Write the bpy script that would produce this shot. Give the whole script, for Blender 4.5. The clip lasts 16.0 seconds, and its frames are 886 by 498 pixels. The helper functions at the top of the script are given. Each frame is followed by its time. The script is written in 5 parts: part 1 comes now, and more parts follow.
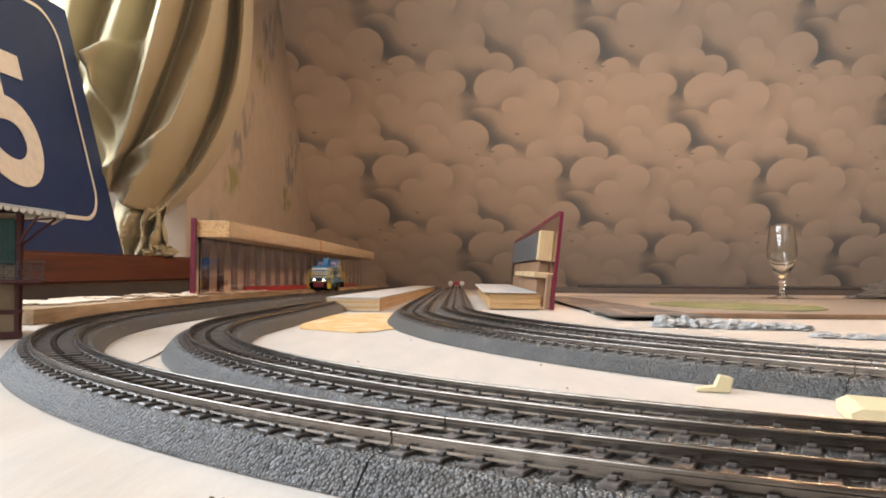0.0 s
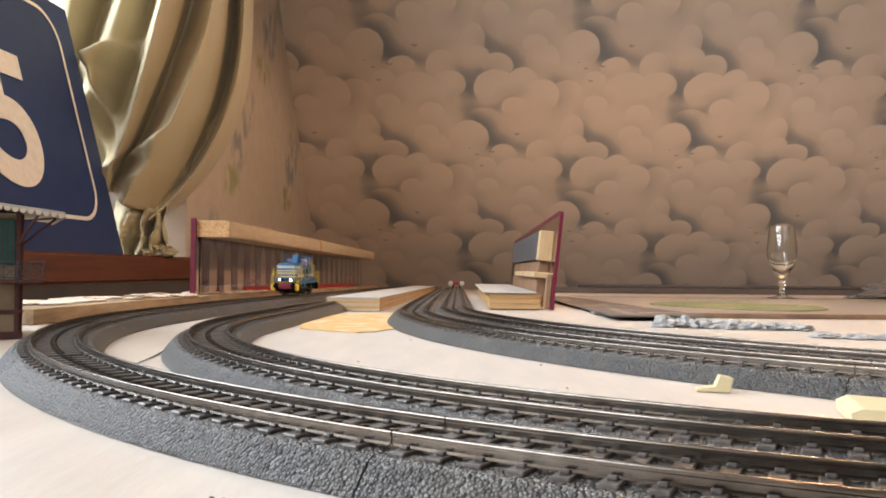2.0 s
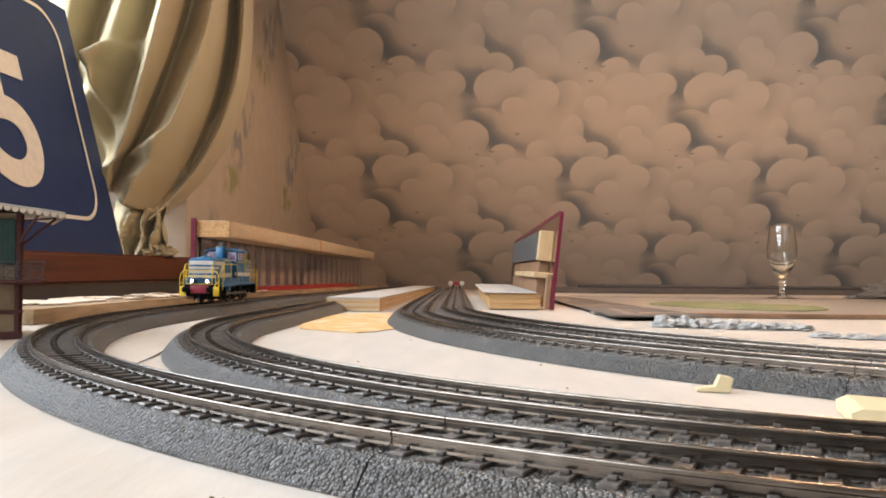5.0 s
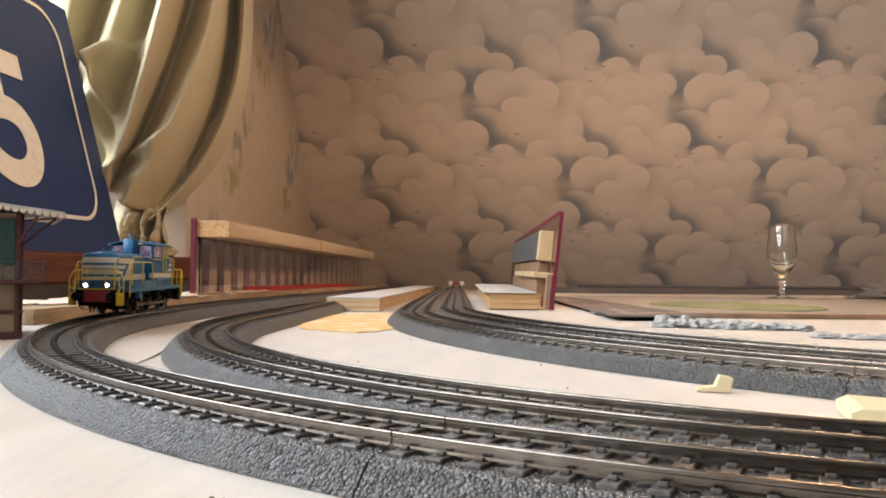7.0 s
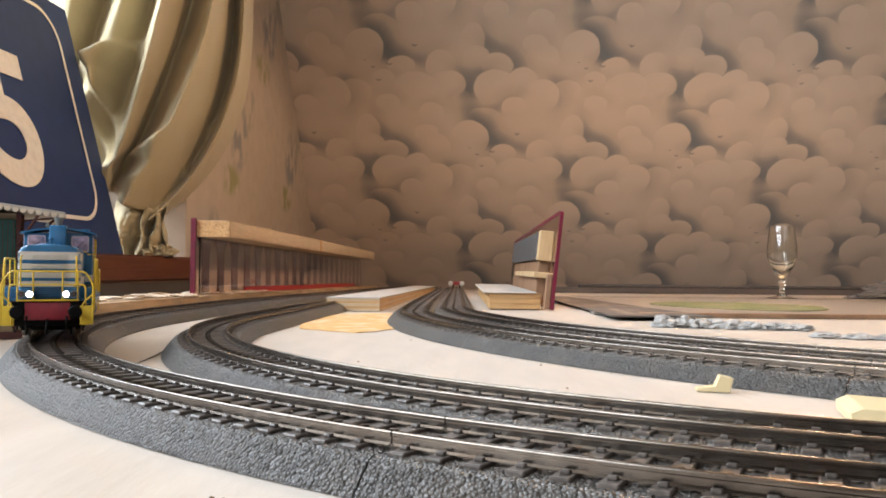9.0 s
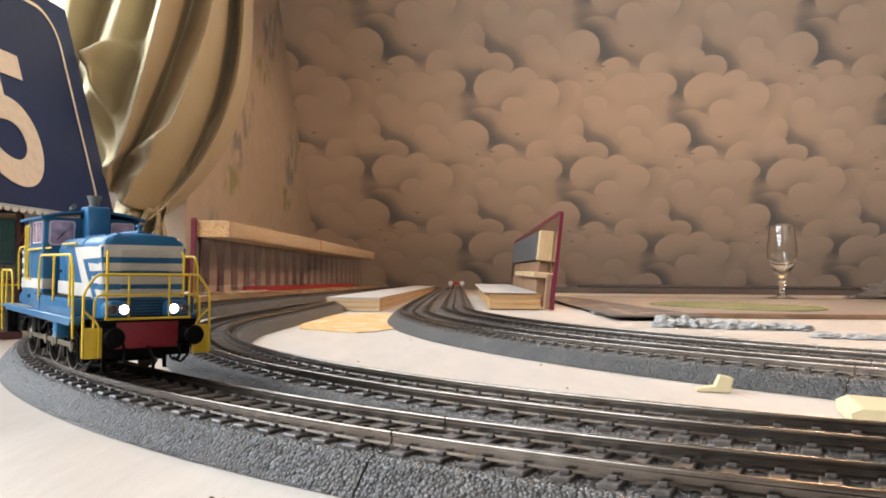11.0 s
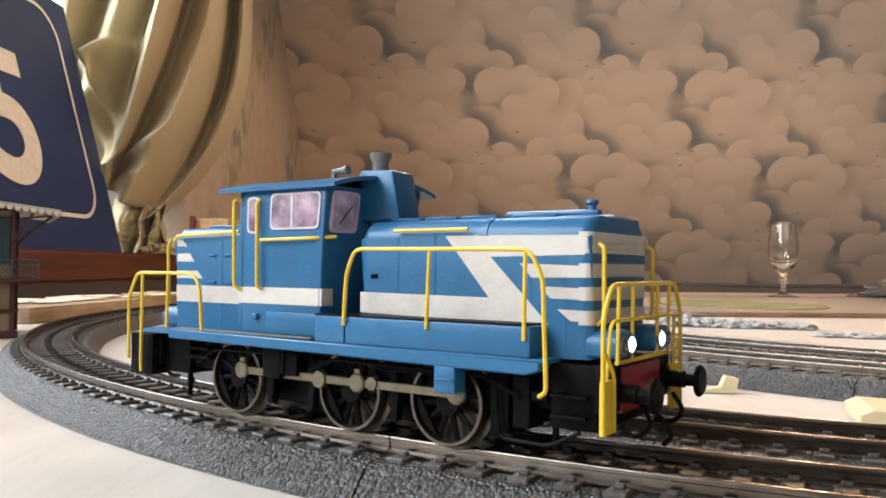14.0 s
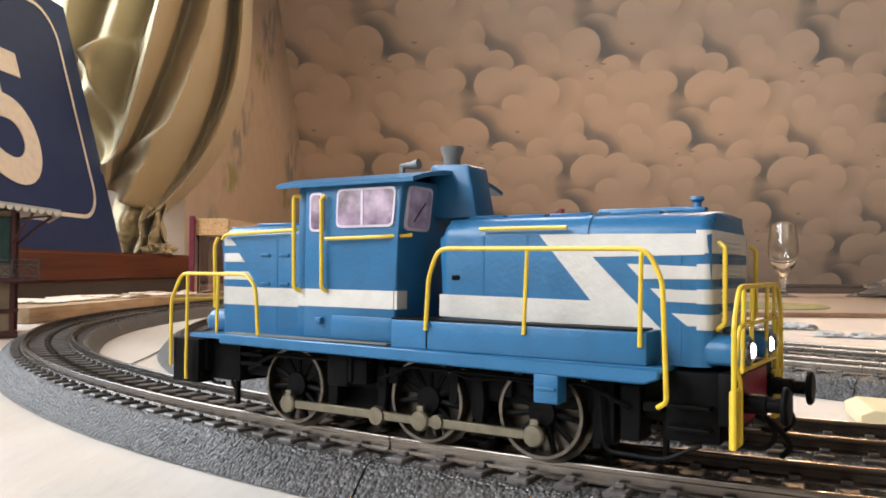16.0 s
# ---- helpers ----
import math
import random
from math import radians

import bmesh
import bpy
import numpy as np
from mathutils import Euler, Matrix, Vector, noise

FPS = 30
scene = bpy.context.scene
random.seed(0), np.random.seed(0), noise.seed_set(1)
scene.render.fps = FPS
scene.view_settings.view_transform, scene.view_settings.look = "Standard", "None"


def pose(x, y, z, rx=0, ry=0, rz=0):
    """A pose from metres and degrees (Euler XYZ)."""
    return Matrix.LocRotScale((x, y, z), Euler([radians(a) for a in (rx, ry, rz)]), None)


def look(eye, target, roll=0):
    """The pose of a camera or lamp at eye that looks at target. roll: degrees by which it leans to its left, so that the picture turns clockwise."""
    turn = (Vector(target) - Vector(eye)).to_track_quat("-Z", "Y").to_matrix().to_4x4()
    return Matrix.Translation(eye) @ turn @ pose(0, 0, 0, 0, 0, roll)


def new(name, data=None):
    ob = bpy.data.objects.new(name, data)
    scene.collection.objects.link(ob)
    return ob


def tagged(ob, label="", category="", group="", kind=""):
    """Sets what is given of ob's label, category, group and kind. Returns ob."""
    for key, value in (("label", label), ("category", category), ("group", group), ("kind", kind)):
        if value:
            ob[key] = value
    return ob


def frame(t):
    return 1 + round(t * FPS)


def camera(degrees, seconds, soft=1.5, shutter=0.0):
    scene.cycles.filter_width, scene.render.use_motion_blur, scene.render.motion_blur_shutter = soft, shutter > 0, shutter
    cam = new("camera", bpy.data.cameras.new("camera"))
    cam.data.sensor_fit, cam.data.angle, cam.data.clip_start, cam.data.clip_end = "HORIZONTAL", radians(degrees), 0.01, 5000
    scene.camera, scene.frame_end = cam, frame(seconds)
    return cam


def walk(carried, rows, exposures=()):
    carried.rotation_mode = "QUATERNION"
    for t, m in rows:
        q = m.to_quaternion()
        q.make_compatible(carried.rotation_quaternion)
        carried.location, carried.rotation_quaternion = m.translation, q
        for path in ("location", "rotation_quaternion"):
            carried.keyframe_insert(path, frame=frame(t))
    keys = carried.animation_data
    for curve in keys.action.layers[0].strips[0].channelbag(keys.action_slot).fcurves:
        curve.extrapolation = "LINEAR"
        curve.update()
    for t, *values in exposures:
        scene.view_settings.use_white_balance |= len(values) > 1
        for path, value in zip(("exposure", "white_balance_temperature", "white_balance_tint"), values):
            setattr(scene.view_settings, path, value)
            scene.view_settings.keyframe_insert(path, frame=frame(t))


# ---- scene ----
# ---- camera ----
cam = camera(57.6, 16.0, soft=1.8)
EYE = (0.0, 0.0, 0.0391)
STILL = look(EYE, (0.0, 1.0, 0.0391 + 0.02621), 0.531)
NEAR = look((0.0, 0.005, 0.0393), (0.0, 1.005, 0.0393 + 0.0238), 0.531)
walk(cam, [(0.0, STILL), (12.0, STILL), (12.7, NEAR), (16.0, NEAR)])

# ---- light ----
scene.view_settings.exposure = 0.22
world = bpy.data.worlds.new("sky")
scene.world = world
world.use_nodes = True
wn = world.node_tree.nodes
sky = wn.new("ShaderNodeTexSky")
sky.sky_type, sky.sun_disc = "NISHITA", False
sky.sun_elevation, sky.sun_rotation = radians(35), radians(250)
world.node_tree.links.new(sky.outputs[0], wn["Background"].inputs[0])
wn["Background"].inputs[1].default_value = 0.12


def area_lamp(name, m, size_x, size_y, power, color, shape="RECTANGLE", spread=180):
    data = bpy.data.lights.new(name, "AREA")
    data.shape, data.size, data.size_y, data.energy, data.color = shape, size_x, size_y, power, color
    data.spread = radians(spread)
    ob = new(name, data)
    ob.matrix_world = m
    return ob


# daylight by the window of the left wall, then added fill from behind the camera
area_lamp("daylight_lamp", look((-1.02, 0.30, 0.84), (0.6, 0.35, 0.50)), 2.6, 0.8, 64.0, (0.84, 0.92, 1.0))
# added fill light; the window it would come from is assumed, never in view
area_lamp("daylight_lamp", look((1.0, -2.19, 1.24), (0.9, 0.0, 0.62)), 2.0, 0.8, 10.5, (1.0, 0.91, 0.82))
# daylight by the roof window in the papered slope, above the layout
area_lamp("roof_window_daylight", look((0.02, 1.696, 1.224), (0.02, 0.887, 0.636)), 0.34, 0.44, 2.0, (0.76, 0.88, 1.0), spread=120)
# warm bulb in the pendant lamp
bulb = bpy.data.lights.new("bulb", "POINT")
bulb.energy, bulb.color, bulb.shadow_soft_size = 18.5, (1.0, 0.68, 0.44), 0.02
LAMP = (0.50, 1.12, 0.84)
new("bulb", bulb).location = LAMP


# ---- materials ----
def mat(name, color, rough=0.5, metal=0.0, grain=0.0, scale=200.0, bump=0.0, bump_scale=400.0, spot=None, spot_scale=30.0,
        spot_amount=0.5, coords="Object", stretch=(1, 1, 1), emit=None, emit_power=0.0, transmission=0.0, alpha=1.0, ior=1.45, coat=0.0, vary=0.0):
    m = bpy.data.materials.new(name)
    m.use_nodes = True
    t = m.node_tree
    n, l = t.nodes, t.links
    b = n["Principled BSDF"]
    b.inputs["Roughness"].default_value = rough
    b.inputs["Metallic"].default_value = metal
    b.inputs["IOR"].default_value = ior
    b.inputs["Transmission Weight"].default_value = transmission
    b.inputs["Alpha"].default_value = alpha
    b.inputs["Coat Weight"].default_value = coat
    b.inputs["Base Color"].default_value = (*color, 1)
    tc = n.new("ShaderNodeTexCoord")
    mp = n.new("ShaderNodeMapping")
    mp.inputs["Scale"].default_value = stretch
    l.new(tc.outputs[coords], mp.inputs[0])
    src = None
    if grain or spot:
        rgb = n.new("ShaderNodeRGB")
        rgb.outputs[0].default_value = (*color, 1)
        src = rgb.outputs[0]
    if spot:
        nz = n.new("ShaderNodeTexNoise")
        nz.inputs["Scale"].default_value = spot_scale
        nz.inputs["Detail"].default_value = 6
        l.new(mp.outputs[0], nz.inputs["Vector"])
        rp = n.new("ShaderNodeMapRange")
        rp.inputs["From Min"].default_value, rp.inputs["From Max"].default_value = 0.48, 0.68
        rp.inputs["To Max"].default_value = spot_amount
        l.new(nz.outputs["Fac"], rp.inputs["Value"])
        mx = n.new("ShaderNodeMixRGB")
        mx.inputs[2].default_value = (*spot, 1)
        l.new(rp.outputs[0], mx.inputs[0])
        l.new(src, mx.inputs[1])
        src = mx.outputs[0]
    if grain:
        nz = n.new("ShaderNodeTexNoise")
        nz.inputs["Scale"].default_value = scale
        nz.inputs["Detail"].default_value = 4
        l.new(mp.outputs[0], nz.inputs["Vector"])
        rp = n.new("ShaderNodeMapRange")
        rp.inputs["From Min"].default_value, rp.inputs["From Max"].default_value = 0.3, 0.7
        rp.inputs["To Min"].default_value, rp.inputs["To Max"].default_value = 1 - grain, 1 + grain
        l.new(nz.outputs["Fac"], rp.inputs["Value"])
        mx = n.new("ShaderNodeVectorMath")
        mx.operation = "SCALE"
        l.new(src, mx.inputs[0])
        l.new(rp.outputs[0], mx.inputs["Scale"])
        src = mx.outputs[0]
    if vary:
        info = n.new("ShaderNodeObjectInfo")
        rp = n.new("ShaderNodeMapRange")
        rp.inputs["To Min"].default_value, rp.inputs["To Max"].default_value = 1 - vary, 1 + vary
        l.new(info.outputs["Random"], rp.inputs["Value"])
        mx = n.new("ShaderNodeVectorMath")
        mx.operation = "SCALE"
        if src:
            l.new(src, mx.inputs[0])
        else:
            mx.inputs[0].default_value = color
        l.new(rp.outputs[0], mx.inputs["Scale"])
        src = mx.outputs[0]
    if src:
        l.new(src, b.inputs["Base Color"])
    if bump:
        nz = n.new("ShaderNodeTexNoise")
        nz.inputs["Scale"].default_value = bump_scale
        nz.inputs["Detail"].default_value = 5
        l.new(mp.outputs[0], nz.inputs["Vector"])
        bp = n.new("ShaderNodeBump")
        bp.inputs["Strength"].default_value = bump
        bp.inputs["Distance"].default_value = 0.5 / bump_scale
        l.new(nz.outputs["Fac"], bp.inputs["Height"])
        l.new(bp.outputs[0], b.inputs["Normal"])
    if emit:
        b.inputs["Emission Color"].default_value = (*emit, 1)
        b.inputs["Emission Strength"].default_value = emit_power
    return m


def cloud_paper():
    """Printed wallpaper: rows of round cloud heads, each one over the one above, with blue-grey gaps."""
    m = bpy.data.materials.new("cloud_wallpaper")
    m.use_nodes = True
    t = m.node_tree
    n, l = t.nodes, t.links
    b = n["Principled BSDF"]
    b.inputs["Roughness"].default_value = 0.75
    tc = n.new("ShaderNodeTexCoord")
    wob = n.new("ShaderNodeTexNoise")
    wob.inputs["Scale"].default_value = 14.0
    l.new(tc.outputs["Object"], wob.inputs["Vector"])
    wv = n.new("ShaderNodeVectorMath")
    wv.operation = "MULTIPLY_ADD"
    wv.inputs[1].default_value = (0.014, 0.014, 0.0)
    l.new(wob.outputs["Color"], wv.inputs[0])
    l.new(tc.outputs["Object"], wv.inputs[2])
    sep = n.new("ShaderNodeSeparateXYZ")
    l.new(wv.outputs[0], sep.inputs[0])

    def mth(op, a, c=None, d=None):
        k = n.new("ShaderNodeMath")
        k.operation = op
        for i, q in enumerate((a, c, d)):
            if q is None:
                continue
            if isinstance(q, (int, float)):
                k.inputs[i].default_value = q
            else:
                l.new(q, k.inputs[i])
        return k.outputs[0]

    P, HV = PAPER, PAPER_ROW
    # cloud heads of one printed row (place, size, depth of the gap behind, way the gap opens); the next row is set off by half a repeat
    heads = ((-0.029, 0.635, 0.038, 0.034, 0.22, 90), (0.055, 0.676, 0.026, 0.030, 0.22, 100), (0.119, 0.629, 0.047, 0.024, 0.30, 80),
             (0.079, 0.836, 0.036, 0.060, 0.50, 5), (0.092, 0.790, 0.040, 0.045, 0.50, 10), (-0.209, 0.819, 0.056, 0.058, 1.00, 40), (0.270, 0.792, 0.048, 0.044, 0.10, 60), (-0.110, 0.772, 0.041, 0.032, 0.75, 80),
             (-0.005, 0.773, 0.043, 0.047, 0.35, 150), (0.147, 0.775, 0.046, 0.038, 0.85, 35), (0.013, 0.719, 0.055, 0.042, 0.75, 10), (-0.072, 0.711, 0.062, 0.049, 0.0, 90), (-0.160, 0.735, 0.034, 0.028, 0.12, 70), (-0.235, 0.700, 0.045, 0.036, 0.35, 120), (-0.150, 0.665, 0.036, 0.028, 0.20, 60), (0.245, 0.835, 0.036, 0.030, 0.12, 60),
             (0.220, 0.734, 0.043, 0.039, 0.25, 80), (0.147, 0.710, 0.062, 0.055, 0.60, 150), (0.273, 0.688, 0.053, 0.053, 0.55, 15), (0.202, 0.654, 0.038, 0.034, 0.55, 130))

    def ramp_of(v, lo, hi, top=1.0):
        k = n.new("ShaderNodeMapRange")
        k.interpolation_type = "SMOOTHSTEP"
        k.inputs["From Min"].default_value, k.inputs["From Max"].default_value, k.inputs["To Max"].default_value = lo, hi, top
        l.new(v, k.inputs["Value"])
        return k.outputs[0]

    def near(cx, cy):
        """Offsets from the nearest repeat of a printed mark."""
        t_ = mth("DIVIDE", mth("SUBTRACT", sep.outputs[1], cy), HV)
        k = mth("ROUND", t_)
        dy = mth("MULTIPLY", mth("SUBTRACT", t_, k), HV)
        dx = mth("WRAP", mth("ADD", mth("SUBTRACT", sep.outputs[0], cx), mth("MULTIPLY", k, P / 2)), P / 2, -P / 2)
        return dx, dy

    tone = 0.76
    for cx, cy, rx, ry, dark, way in heads:
        dx, dy = near(cx, cy)
        ex, ey = mth("DIVIDE", dx, rx), mth("DIVIDE", dy, ry)
        d = mth("SQRT", mth("ADD", mth("MULTIPLY", ex, ex), mth("MULTIPLY", ey, ey)))
        r = (rx + ry) / 2
        side = mth("ADD", mth("MULTIPLY", ex, math.cos(radians(way))), mth("MULTIPLY", ey, math.sin(radians(way))))
        # soft gap behind the rim
        gap = mth("MULTIPLY", ramp_of(d, 1.25 + 0.045 / r * (0.4 + dark), 0.96, 0.07 + 0.78 * dark), ramp_of(side, -0.35, 0.95))
        tone = mth("MULTIPLY", tone, mth("SUBTRACT", 1.0, gap))
        # the head is palest at its rim and fades out below
        head = mth("MULTIPLY", ramp_of(d, 1.0, 1.0 - 0.005 / r), ramp_of(ey, -1.0, -0.1))
        pale = mth("ADD", 0.80, mth("MULTIPLY", 0.09, ramp_of(ey, -0.7, 0.8)))
        tone = mth("ADD", mth("MULTIPLY", tone, mth("SUBTRACT", 1.0, head)), mth("MULTIPLY", pale, head))
    # small dark birds between the clouds
    for x, y, q in ((-0.074, 0.831, 0.010), (-0.186, 0.767, 0.008), (-0.143, 0.775, 0.010), (-0.172, 0.730, 0.0095), (-0.208, 0.786, 0.005)):
        bx, by = near(x, y)
        dd = mth("ADD", mth("MULTIPLY", bx, bx), mth("MULTIPLY", mth("POWER", mth("ABSOLUTE", mth("SUBTRACT", by, mth("MULTIPLY", mth("ABSOLUTE", bx), 0.4))), 2.0), 6.0))
        tone = mth("MULTIPLY", tone, mth("SUBTRACT", 1.0, mth("MULTIPLY", ramp_of(dd, q * q, q * q * 0.3), 0.62)))
    ramp = n.new("ShaderNodeValToRGB")
    l.new(tone, ramp.inputs[0])
    e = ramp.color_ramp.elements
    e[0].position, e[0].color = 0.10, (0.185, 0.180, 0.175, 1)
    e[1].position, e[1].color = 0.95, (0.63, 0.49, 0.38, 1)
    k = e.new(0.45)
    k.color = (0.50, 0.385, 0.295, 1)
    fade = n.new("ShaderNodeTexNoise")
    fade.inputs["Scale"].default_value = 2.2
    fade.inputs["Detail"].default_value = 5
    l.new(tc.outputs["Object"], fade.inputs["Vector"])
    mr = n.new("ShaderNodeMapRange")
    mr.inputs["To Min"].default_value, mr.inputs["To Max"].default_value = 0.86, 1.12
    l.new(fade.outputs["Fac"], mr.inputs["Value"])
    sc = n.new("ShaderNodeVectorMath")
    sc.operation = "SCALE"
    l.new(ramp.outputs[0], sc.inputs[0])
    l.new(mr.outputs[0], sc.inputs["Scale"])
    l.new(sc.outputs[0], b.inputs["Base Color"])
    nz = n.new("ShaderNodeTexNoise")
    nz.inputs["Scale"].default_value = 350
    l.new(tc.outputs["Object"], nz.inputs["Vector"])
    bp = n.new("ShaderNodeBump")
    bp.inputs["Strength"].default_value, bp.inputs["Distance"].default_value = 0.25, 0.0008
    l.new(nz.outputs["Fac"], bp.inputs["Height"])
    l.new(bp.outputs[0], b.inputs["Normal"])
    return m


def leaf_paper():
    """Old wallpaper with faded sprays of grey-blue and green leaves, set off by half a repeat."""
    m = mat("leaf_wallpaper", (0.50, 0.40, 0.31), 0.8, grain=0.05, scale=30, spot=(0.42, 0.35, 0.28), spot_scale=6, spot_amount=0.6, bump=0.08, bump_scale=300)
    n, l = m.node_tree.nodes, m.node_tree.links
    b = n["Principled BSDF"]
    src = b.inputs["Base Color"].links[0].from_socket
    tc = n.new("ShaderNodeTexCoord")
    sep = n.new("ShaderNodeSeparateXYZ")
    l.new(tc.outputs["Object"], sep.inputs[0])

    def mth(op, *a):
        k = n.new("ShaderNodeMath")
        k.operation = op
        for i, q in enumerate(a):
            if isinstance(q, (int, float)):
                k.inputs[i].default_value = q
            else:
                l.new(q, k.inputs[i])
        return k.outputs[0]

    leaf = n.new("ShaderNodeTexNoise")
    leaf.inputs["Scale"].default_value, leaf.inputs["Detail"].default_value = 34.0, 5
    mp = n.new("ShaderNodeMapping")
    mp.inputs["Scale"].default_value = (1, 1.0, 0.55)
    mp.inputs["Rotation"].default_value = (0.5, 0, 0)
    l.new(tc.outputs["Object"], mp.inputs[0])
    l.new(mp.outputs[0], leaf.inputs["Vector"])
    cut = n.new("ShaderNodeMapRange")
    cut.inputs["From Min"].default_value, cut.inputs["From Max"].default_value = 0.44, 0.58
    l.new(leaf.outputs["Fac"], cut.inputs["Value"])
    for cy, cz, ry, rz, color in ((1.755, 0.33, 0.075, 0.095, (0.20, 0.21, 0.21)), (1.70, 0.225, 0.075, 0.04, (0.26, 0.26, 0.09)), (1.83, 0.40, 0.05, 0.06, (0.30, 0.27, 0.22))):
        t_ = mth("DIVIDE", mth("SUBTRACT", sep.outputs[2], cz), 0.29)
        k = mth("ROUND", t_)
        dz = mth("DIVIDE", mth("MULTIPLY", mth("SUBTRACT", t_, k), 0.29), rz)
        dy = mth("DIVIDE", mth("WRAP", mth("SUBTRACT", mth("SUBTRACT", sep.outputs[1], cy), mth("MULTIPLY", k, 0.225)), 0.225, -0.225), ry)
        near = n.new("ShaderNodeMapRange")
        near.interpolation_type = "SMOOTHSTEP"
        near.inputs["From Min"].default_value, near.inputs["From Max"].default_value, near.inputs["To Max"].default_value = 1.0, 0.2, 0.75
        l.new(mth("ADD", mth("MULTIPLY", dy, dy), mth("MULTIPLY", dz, dz)), near.inputs["Value"])
        mx = n.new("ShaderNodeMixRGB")
        mx.inputs[2].default_value = (*color, 1)
        l.new(mth("MULTIPLY", near.outputs[0], cut.outputs[0]), mx.inputs[0])
        l.new(src, mx.inputs[1])
        src = mx.outputs[0]
    l.new(src, b.inputs["Base Color"])
    return m


def wood(name, light, dark, scale=18.0, axis=(1, 1, 1), rough=0.55, bump=0.15):
    """Wood with long grain; axis shrinks the coordinates along the grain."""
    m = mat(name, light, rough, grain=0.10, scale=260, spot=dark, spot_scale=scale, spot_amount=0.75, stretch=axis, bump=bump, bump_scale=160)
    return m


def ballast_material():
    """Moulded grey plastic ballast: glossy little pebbles."""
    m = bpy.data.materials.new("ballast_plastic")
    m.use_nodes = True
    n, l = m.node_tree.nodes, m.node_tree.links
    b = n["Principled BSDF"]
    b.inputs["Roughness"].default_value = 0.34
    tc = n.new("ShaderNodeTexCoord")
    vo = n.new("ShaderNodeTexVoronoi")
    vo.inputs["Scale"].default_value = 1350
    vo.inputs["Randomness"].default_value = 1.0
    l.new(tc.outputs["Object"], vo.inputs["Vector"])
    hs = n.new("ShaderNodeMapRange")
    hs.inputs["To Min"].default_value, hs.inputs["To Max"].default_value = 0.027, 0.078
    sp = n.new("ShaderNodeSeparateColor")
    l.new(vo.outputs["Color"], sp.inputs[0])
    l.new(sp.outputs[0], hs.inputs["Value"])
    cc = n.new("ShaderNodeCombineColor")
    l.new(hs.outputs[0], cc.inputs[0])
    l.new(hs.outputs[0], cc.inputs[1])
    l.new(hs.outputs[0], cc.inputs[2])
    dust = n.new("ShaderNodeTexNoise")
    dust.inputs["Scale"].default_value = 60
    dust.inputs["Detail"].default_value = 8
    l.new(tc.outputs["Object"], dust.inputs["Vector"])
    dr = n.new("ShaderNodeMapRange")
    dr.inputs["From Min"].default_value, dr.inputs["From Max"].default_value, dr.inputs["To Max"].default_value = 0.45, 0.75, 0.35
    l.new(dust.outputs["Fac"], dr.inputs["Value"])
    mx = n.new("ShaderNodeMixRGB")
    mx.inputs[2].default_value = (0.14, 0.125, 0.11, 1)
    l.new(dr.outputs[0], mx.inputs[0])
    l.new(cc.outputs[0], mx.inputs[1])
    tint = n.new("ShaderNodeMixRGB")
    tint.blend_type = "MULTIPLY"
    tint.inputs[0].default_value = 1.0
    tint.inputs[2].default_value = (1.0, 0.91, 0.83, 1)
    l.new(mx.outputs[0], tint.inputs[1])
    l.new(tint.outputs[0], b.inputs["Base Color"])
    bp = n.new("ShaderNodeBump")
    bp.invert = True
    bp.inputs["Strength"].default_value, bp.inputs["Distance"].default_value = 1.0, 0.0006
    l.new(vo.outputs["Distance"], bp.inputs["Height"])
    l.new(bp.outputs[0], b.inputs["Normal"])
    return m


PAPER, PAPER_ROW = 0.576, 0.262
M = {}
M["clouds"] = cloud_paper()
M["board"] = mat("pale_plywood", (0.53, 0.472, 0.412), 0.40, grain=0.06, scale=90, spot=(0.44, 0.345, 0.26), spot_scale=7, spot_amount=0.55, stretch=(1, 0.25, 1), bump=0.12, bump_scale=300)
M["ballast"] = ballast_material()
M["sleeper"] = mat("dark_sleeper_plastic", (0.078, 0.066, 0.058), 0.30, grain=0.25, scale=900, bump=0.3, bump_scale=1500, vary=0.2)
M["rail"] = mat("nickel_steel_rail", (0.200, 0.174, 0.150), 0.27, metal=1.0, grain=0.2, scale=300, spot=(0.12, 0.09, 0.07), spot_scale=150, spot_amount=0.6)
M["stud"] = mat("dark_metal_stud", (0.10, 0.085, 0.07), 0.35, metal=1.0)
M["pine"] = wood("pale_pine", (0.52, 0.39, 0.255), (0.40, 0.26, 0.145), 26, (1, 0.12, 1))
M["fresh_pine"] = wood("fresh_pine", (0.50, 0.35, 0.19), (0.36, 0.215, 0.09), 40, (1, 1, 0.15))
M["ply"] = wood("plywood_edge", (0.52, 0.31, 0.135), (0.28, 0.14, 0.05), 120, (0.1, 0.1, 1.6))
M["plytop"] = mat("greyish_plywood_face", (0.50, 0.47, 0.44), 0.35, grain=0.06, scale=60, spot=(0.50, 0.44, 0.38), spot_scale=12, spot_amount=0.4, stretch=(1, 0.2, 1))
M["sill"] = wood("varnished_red_brown_wood", (0.120, 0.034, 0.015), (0.050, 0.015, 0.008), 55, (1, 0.04, 1.6), 0.35)
M["plaster"] = mat("painted_plaster", (0.42, 0.35, 0.29), 0.85, grain=0.05, scale=40, bump=0.1, bump_scale=300)
M["side_paper"] = leaf_paper()
M["curtain"] = mat("olive_gold_satin", (0.45, 0.37, 0.222), 0.58, grain=0.08, scale=700, spot=(0.36, 0.285, 0.155), spot_scale=14, spot_amount=0.4, bump=0.1, bump_scale=1800)
M["curtain"].node_tree.nodes["Principled BSDF"].inputs["Sheen Weight"].default_value = 0.15
